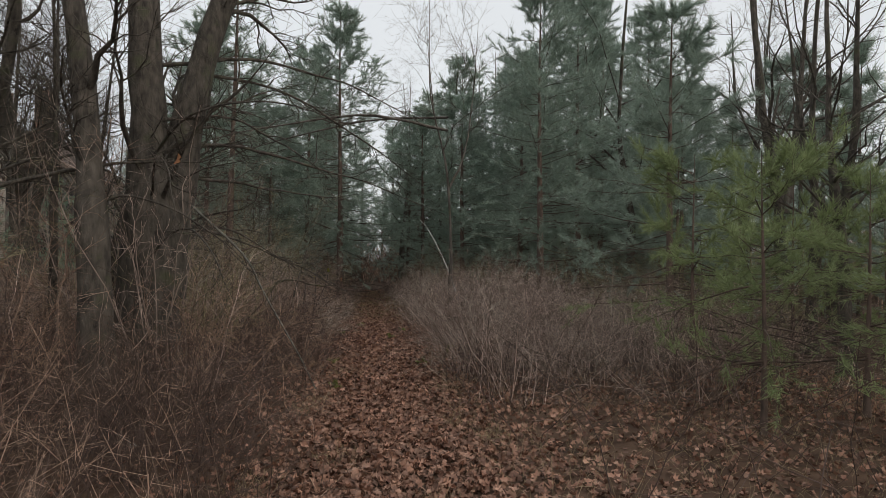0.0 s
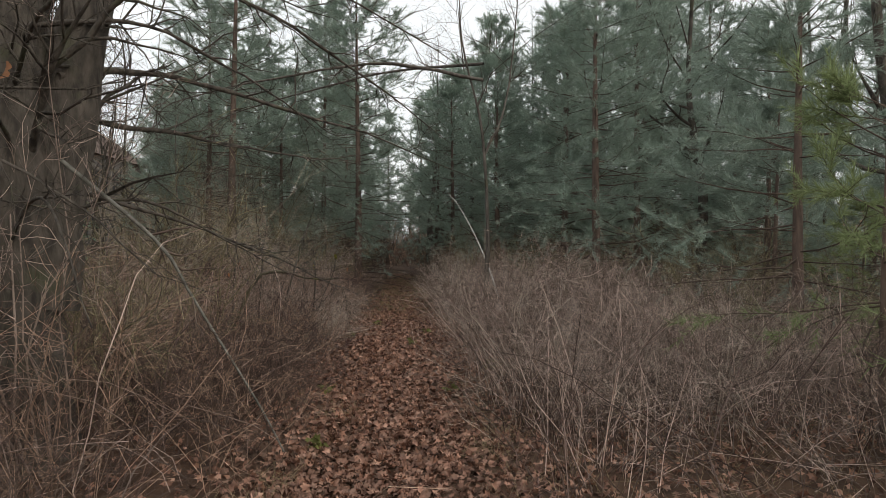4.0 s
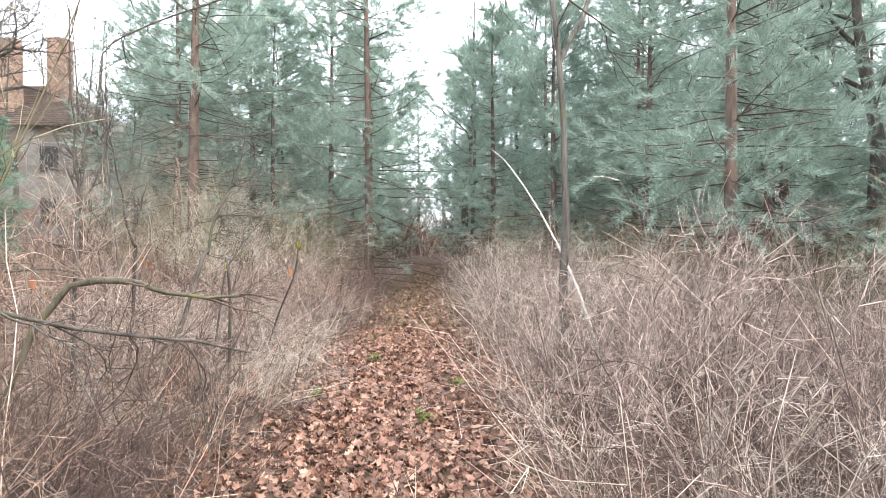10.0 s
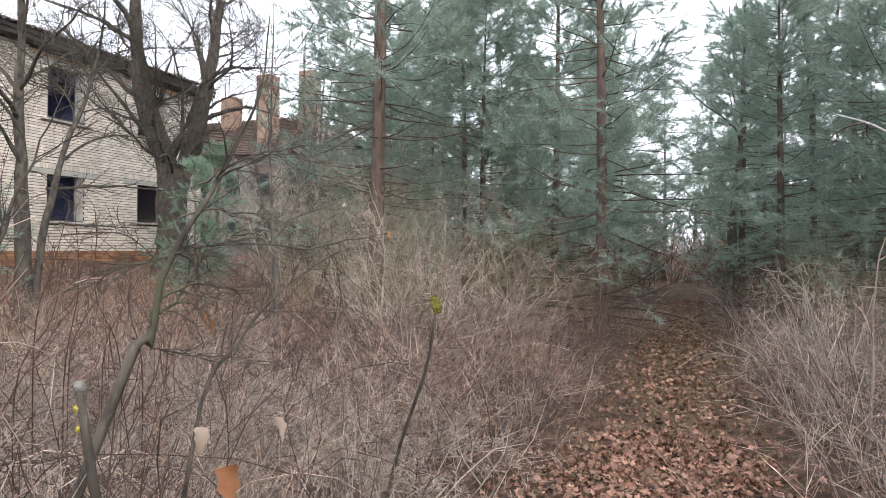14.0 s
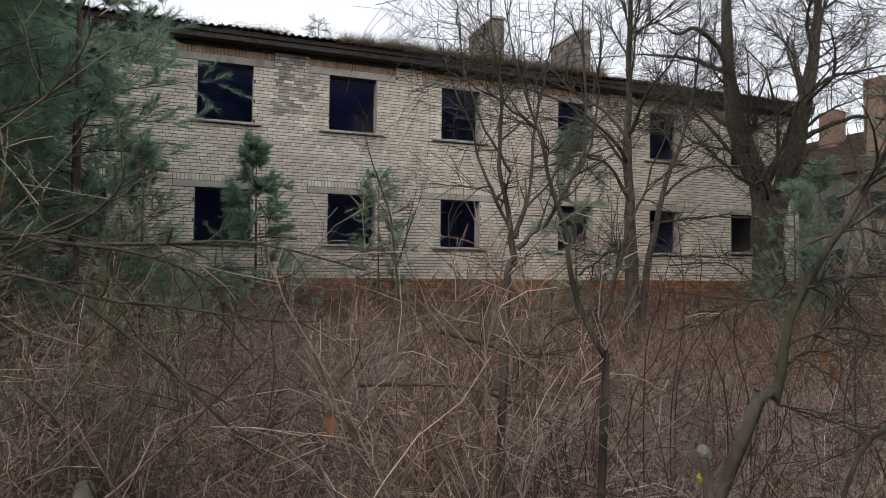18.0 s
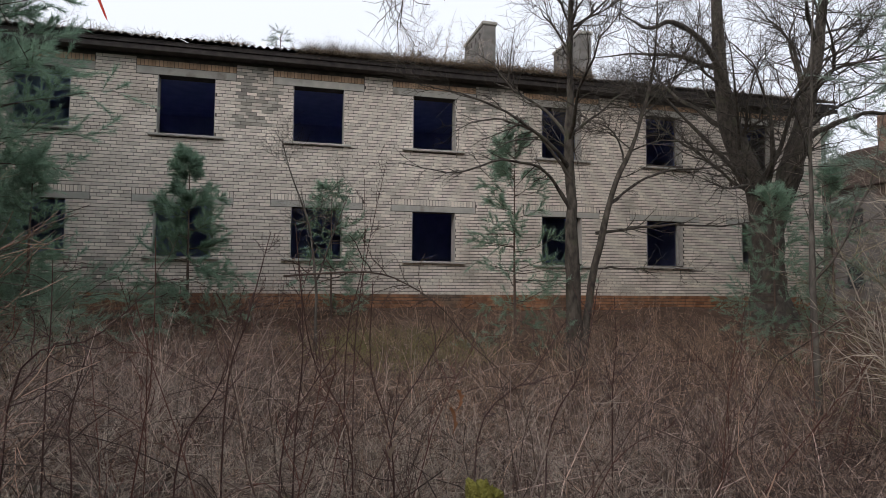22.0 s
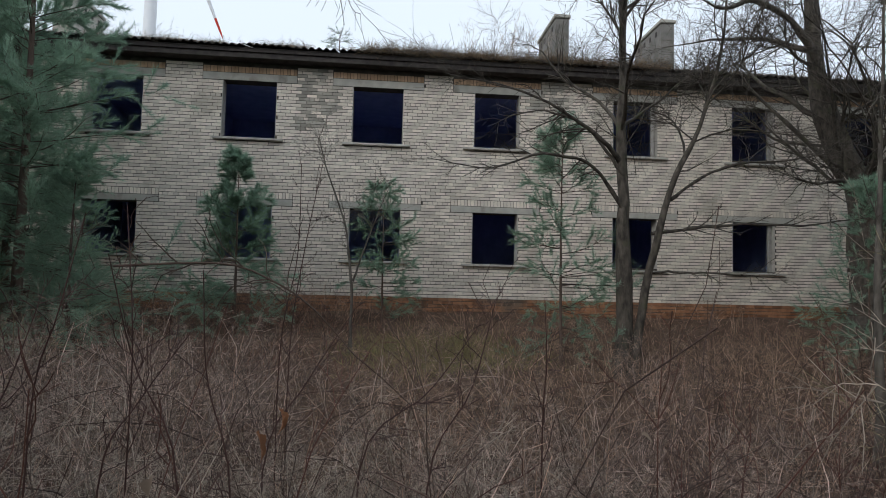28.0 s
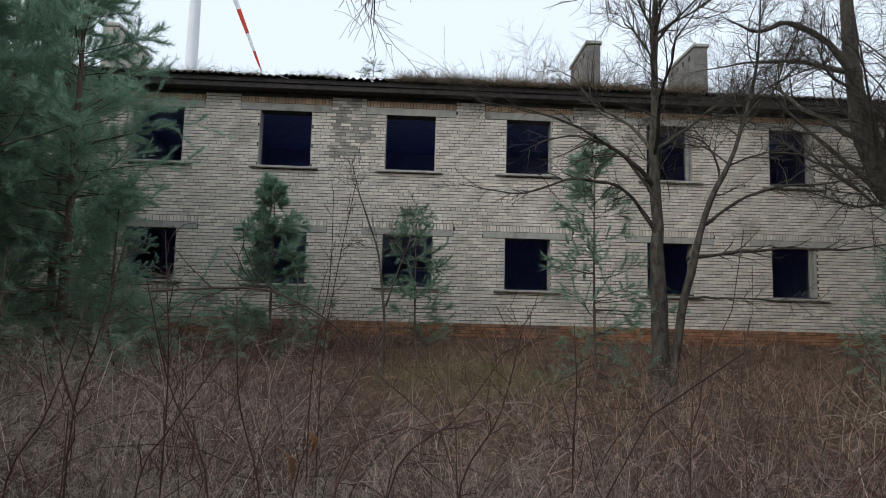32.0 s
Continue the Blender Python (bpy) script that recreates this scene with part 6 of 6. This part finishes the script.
rng = np.random.default_rng(40)
n = 5000
x, y = rng.uniform(1, 14.6, n), rng.uniform(-6, 12, n)
v, f = grass_arrays(rng, x, y, np.minimum(0.5, field_top(x) * 0.8), 0.0018, 0.6)
tagged(mesh_object("dry_grass", v, f, MAT["dry_grass"]), "dry straw-coloured grass among the shrubs", "grass", kind="stuff")
n = 3500
x, y = rng.uniform(17.4, 23, n), rng.uniform(-13, -3, n)
v, f = grass_arrays(rng, x, y, np.full(n, 0.3), 0.0018, 0.7)
tagged(mesh_object("dry_grass", v, f, MAT["dry_grass"]), "dry grass under the young pines", "grass", kind="stuff")

n = 2600
x, y = 5.0 + rng.normal(0, 0.9, n), 1.8 + rng.normal(0, 0.7, n)
v, f = grass_arrays(rng, x, y, np.full(n, 0.32), 0.0035, 0.7)
tagged(mesh_object("green_grass", v, f, MAT["olive_grass"]), "olive-green winter grass in a gap of the shrubs", "grass", kind="stuff")

n = 5000
x, y = 16.62 + rng.normal(0, 0.5, n), rng.uniform(1.0, 18, n)
v, f = grass_arrays(rng, x, y, np.full(n, 0.13), 0.003, 0.9)
tagged(mesh_object("green_grass", v, f, MAT["olive_grass"]), "short olive-green grass on the path", "grass", kind="stuff")
n = 900
cx = rng.integers(0, 14, n)
x, y = 15.6 + 2.2 * np.sin(cx * 2.4) ** 2 + rng.normal(0, 0.1, n), -12.6 + cx * 0.55 + rng.normal(0, 0.1, n)
v, f = grass_arrays(rng, x, y, np.full(n, 0.2), 0.0022, 0.9)
tagged(mesh_object("dry_grass", v, f, MAT["dry_grass"]), "tufts of dry grass along the path", "grass", kind="stuff")

# ---- leaf litter ----
rng = np.random.default_rng(50)
n = 30000
y = rng.uniform(-13.5, 20, n)
y = np.where(rng.uniform(0, 1, n) < 0.75, rng.uniform(-13.5, 3, n), y)
x = 16.62 + rng.normal(0, 1, n) * np.where(y > 2, 0.36, 0.64)
pos = np.stack([x, y, ground_z(x, y) + rng.uniform(0.004, 0.045, n)], 1)
v, f = leaves_arrays(rng, pos, 0.05, 0.55, 0.9)
tagged(mesh_object("leaf_litter", v, f, MAT["leaf_litter"]), "thick brown fallen leaves covering the path", "leaves", kind="stuff")
n = 13000
x, y = rng.uniform(11.5, 23.5, n), rng.uniform(-14, 7, n)
pos = np.stack([x, y, ground_z(x, y) + rng.uniform(0.004, 0.04, n)], 1)
v, f = leaves_arrays(rng, pos, 0.05, 0.55, 0.9)
tagged(mesh_object("leaf_litter", v, f, MAT["leaf_litter"]), "brown fallen leaves under the shrubs", "leaves", kind="stuff")


n = 11000
x, y = rng.uniform(16.0, 24.0, n), rng.uniform(-14.5, -6.0, n)
pos = np.stack([x, y, ground_z(x, y) + rng.uniform(0.004, 0.035, n)], 1)
v, f = leaves_arrays(rng, pos, 0.047, 0.55, 0.9)
tagged(mesh_object("leaf_litter", v, f, MAT["leaf_litter"]), "brown fallen leaves under the young pines", "leaves", kind="stuff")


def caught_leaf(x, y, z, size, mat, seed, label):
    """A dry oval leaf, folded along its midrib and curled, hanging from a twig."""
    r = np.random.default_rng(seed)
    k = 9
    u = np.linspace(0, 1, k)
    w = size * (0.01 + 0.25 * np.sin(math.pi * u ** 0.8) * (1 + 0.18 * np.sin(u * 17 + seed)))
    curl = r.uniform(0.5, 1.4)
    along, drop = size * np.sin(u * curl) / curl, size * (1 - np.cos(u * curl)) / curl
    fold = r.uniform(0.3, 0.8)
    left = np.stack([-w, along, -drop + w * fold + r.normal(0, 0.04 * size, k)], 1)
    mid = np.stack([0 * w, along, -drop], 1)
    right = np.stack([w, along, -drop + w * fold + r.normal(0, 0.04 * size, k)], 1)
    v = np.concatenate([left, mid, right])
    j = np.arange(k - 1)
    f = np.concatenate([np.stack([j, k + j, k + j + 1, j + 1], 1), np.stack([k + j, 2 * k + j, 2 * k + j + 1, k + j + 1], 1)])
    ob = mesh_object("dead_leaf", v, f, MAT[mat])
    ob.location = (x, y, z)
    ob.rotation_euler = (r.uniform(-1.5, -0.4), r.uniform(-0.6, 0.6), r.uniform(0, 6.28))
    return tagged(ob, label, "leaf", group="dead leaves caught on twigs")


for i, (x, y, z, s, m, lab) in enumerate(((15.92, -2.14, 1.23, 0.09, 'leaf_orange', 'hanging orange-brown dead leaf'),
        (15.86, -2.17, 1.3, 0.055, 'leaf_pale', 'hanging pale dead leaf'),
        (15.95, -2.06, 1.3, 0.055, 'leaf_pale', 'hanging pale dead leaf'),
        (14.22, -2.51, 1.17, 0.09, 'leaf_orange', 'curled orange-brown leaf caught on twigs'),
        (15.52, -0.64, 1.7, 0.035, 'leaf_orange', 'small orange leaf at the tip of a twig'),
        (13.61, 0.45, 1.2, 0.1, 'leaf_orange', 'curled orange-brown leaf caught in the brambles'),
        (13.71, 0.39, 1.14, 0.11, 'leaf_orange', 'curled brown leaf caught in the brambles'),
        (13.58, 1.77, 1.11, 0.06, 'leaf_pale', 'pale leaf caught in the undergrowth'),
        (14.57, -8.41, 2.62, 0.16, 'leaf_orange', 'dry reddish leaf hanging by the old tree'),
        (13.93, 0.13, 1.05, 0.08, 'leaf_pale', 'pale brown leaf lying on the undergrowth'),
        (18.3, -9.4, 0.3, 0.07, "leaf_orange", "reddish leaf caught on a shrub"), (18.2, -5.2, 0.35, 0.08, "leaf_orange", "orange leaf caught on a shrub"))):
    caught_leaf(x, y, z + on_z(x, y) * 0.0, s, m, 500 + i, lab)


def herb(x, y, seed, label):
    r = np.random.default_rng(seed)
    n = 14
    root = new("green_herb")
    root.location = (x, y, on_z(x, y) + 0.01)
    a = r.uniform(0, 6.28, n)
    pos = np.stack([np.cos(a) * r.uniform(0.01, 0.09, n), np.sin(a) * r.uniform(0.01, 0.09, n), r.uniform(0.02, 0.1, n)], 1)
    mesh_object("leaf_rosette", *leaves_arrays(r, pos, 0.06, 0.6, 0.4), MAT["herb"], root)["kind"] = "stuff"
    return tagged(root, label, "plant", group="green herbs on the path")


for i, (x, y) in enumerate(((15.95, -5.15), (16.07, -6.9), (17.85, -3.98), (17.2, -0.85), (16.25, 0.45), (17.3, -5.0), (16.9, -1.9), (15.9, -1.2))):
    herb(x, y, 600 + i, "small yellow-green herb growing through the leaves")

# ---- roof growth ----
rng = np.random.default_rng(60)
n = 9500
cy = rng.uniform(Y_A, Y_B, 150)
y = cy[rng.integers(0, 150, n)] + rng.normal(0, 0.16, n)
y = np.where(rng.uniform(0, 1, n) < 0.55, rng.uniform(0.2, 8.0, n), y)
d = np.abs(rng.normal(0, 0.35, n))
st = np.stack([0.5 - d, y, 7.41 + d * math.tan(SLOPE)], 1)
way = np.stack([rng.normal(0.3, 0.5, n), rng.normal(0, 0.5, n), rng.uniform(0.1, 1.0, n)], 1)
l1 = grow(rng, st, way, rng.uniform(0.08, 0.4, n) * np.where((y > 0.2) & (y < 8.2), 1.15, 0.8), 4, 0.2, -0.28)
v, f = tubes(l1, taper(np.full(n, 0.0045), np.full(n, 0.002), 4), 3)
tagged(mesh_object("roof_grass", v, f, MAT["moss_grass"]), "dry grass and moss growing along the eaves", "grass", kind="stuff")
seedling = pine("roof_seedling", 9, 0.55, 0.22, 0.1, "tiny pine seedling growing on the roof edge", per=8, whorl=0.12, n2=3, nt=2, size=0.08, dead=0.05, r0=0.012)
seedling.location = (0.3, -0.35, 7.43)
for i, (y, h) in enumerate(((3.0, 1.2), (4.2, 1.5), (4.7, 1.3), (5.3, 1.6))):
    b = bush("roof_birch", -1.2, y, 4, h, 0.3, "twig_pale", 700 + i, "small pale bare birch growing on the roof", r0=0.006, twigs=9, forks=4, twig_len=0.3, fan=0.25)
    b.location.z = 7.4 + 1.6 * math.tan(SLOPE)

# ---- facing bricks ----
rects = brick_rects()
rs = np.random.default_rng(70)
n = len(rects)
front = rs.uniform(-0.0015, 0.0025, n)
near = (rects[:, 0] > -1.86) & (rects[:, 2] < 0.01) & (rects[:, 1] > 1.4) & (rects[:, 3] < 5.3)
idx = np.where(near)[0][:300]
ym, zm = rects[:, [0, 2]].mean(1), rects[:, [1, 3]].mean(1)
patch = ((ym > -1.3) & (ym < -0.35) & (zm > 6.0)) | ((ym > -1.45) & (ym < -0.6) & (zm > 5.5) & (zm < 6.05)) | ((np.abs(ym - 4.9) < 0.5) & (zm > 6.3)) | ((np.abs(ym + 4.2) < 0.4) & (zm < 2.3))
stained = np.where(patch & (rs.uniform(0, 1, n) < 0.72))[0]
stained = np.setdiff1d(stained, idx)
rest = np.setdiff1d(np.setdiff1d(np.arange(n), idx), stained)
lo = np.stack([np.full(len(stained), -0.05), rects[stained, 0], rects[stained, 1]], 1)
hi = np.stack([front[stained], rects[stained, 2], rects[stained, 3]], 1)
mesh_object("stained_bricks", *boxes_arrays(lo, hi), MAT["brick_stained"], house, "bricks stained brown and grey by a leak", hard=True)["kind"] = "stuff"
lo = np.stack([np.full(len(rest), -0.05), rects[rest, 0], rects[rest, 1]], 1)
hi = np.stack([front[rest], rects[rest, 2], rects[rest, 3]], 1)
rest_ob = mesh_object("facing_bricks", *boxes_arrays(lo, hi), MAT["brick_white"], house, "pale weathered sand-lime facing bricks", hard=True)
rest_ob["kind"] = "stuff"
shared = {}
for i in idx:
    y0, z0, y1, z1 = rects[i]
    key = round(y1 - y0, 3)
    if key not in shared:
        v, f = boxes_arrays(np.array([[-0.05, 0, 0]]), np.array([[0.0, y1 - y0, z1 - z0]]))
        b = mesh_object("brick", v, f, MAT["brick_white_single"], house, hard=True)
        shared[key] = b.data
    else:
        b = new("brick", shared[key])
        b.parent = house
    b.location = (float(front[i]), float(y0), float(z0))
# plinth bricks
n_c = int((Z_BASE - 0.5) / 0.0824)
lo, hi = [], []
for i in range(n_c):
    yy = Y_A - 0.125 * (i % 2)
    while yy < Y_B:
        lo.append((-0.05, max(yy, Y_A), Z_BASE - (i + 1) * 0.0824 + 0.008)), hi.append((0.012 + rs.uniform(-0.004, 0.004), min(yy + 0.24, Y_B), Z_BASE - i * 0.0824 - 0.004))
        yy += 0.25
mesh_object("plinth_bricks", *boxes_arrays(np.array(lo), np.array(hi)), MAT["brick_red"], house, "orange-red brick plinth courses", hard=True)["kind"] = "stuff"
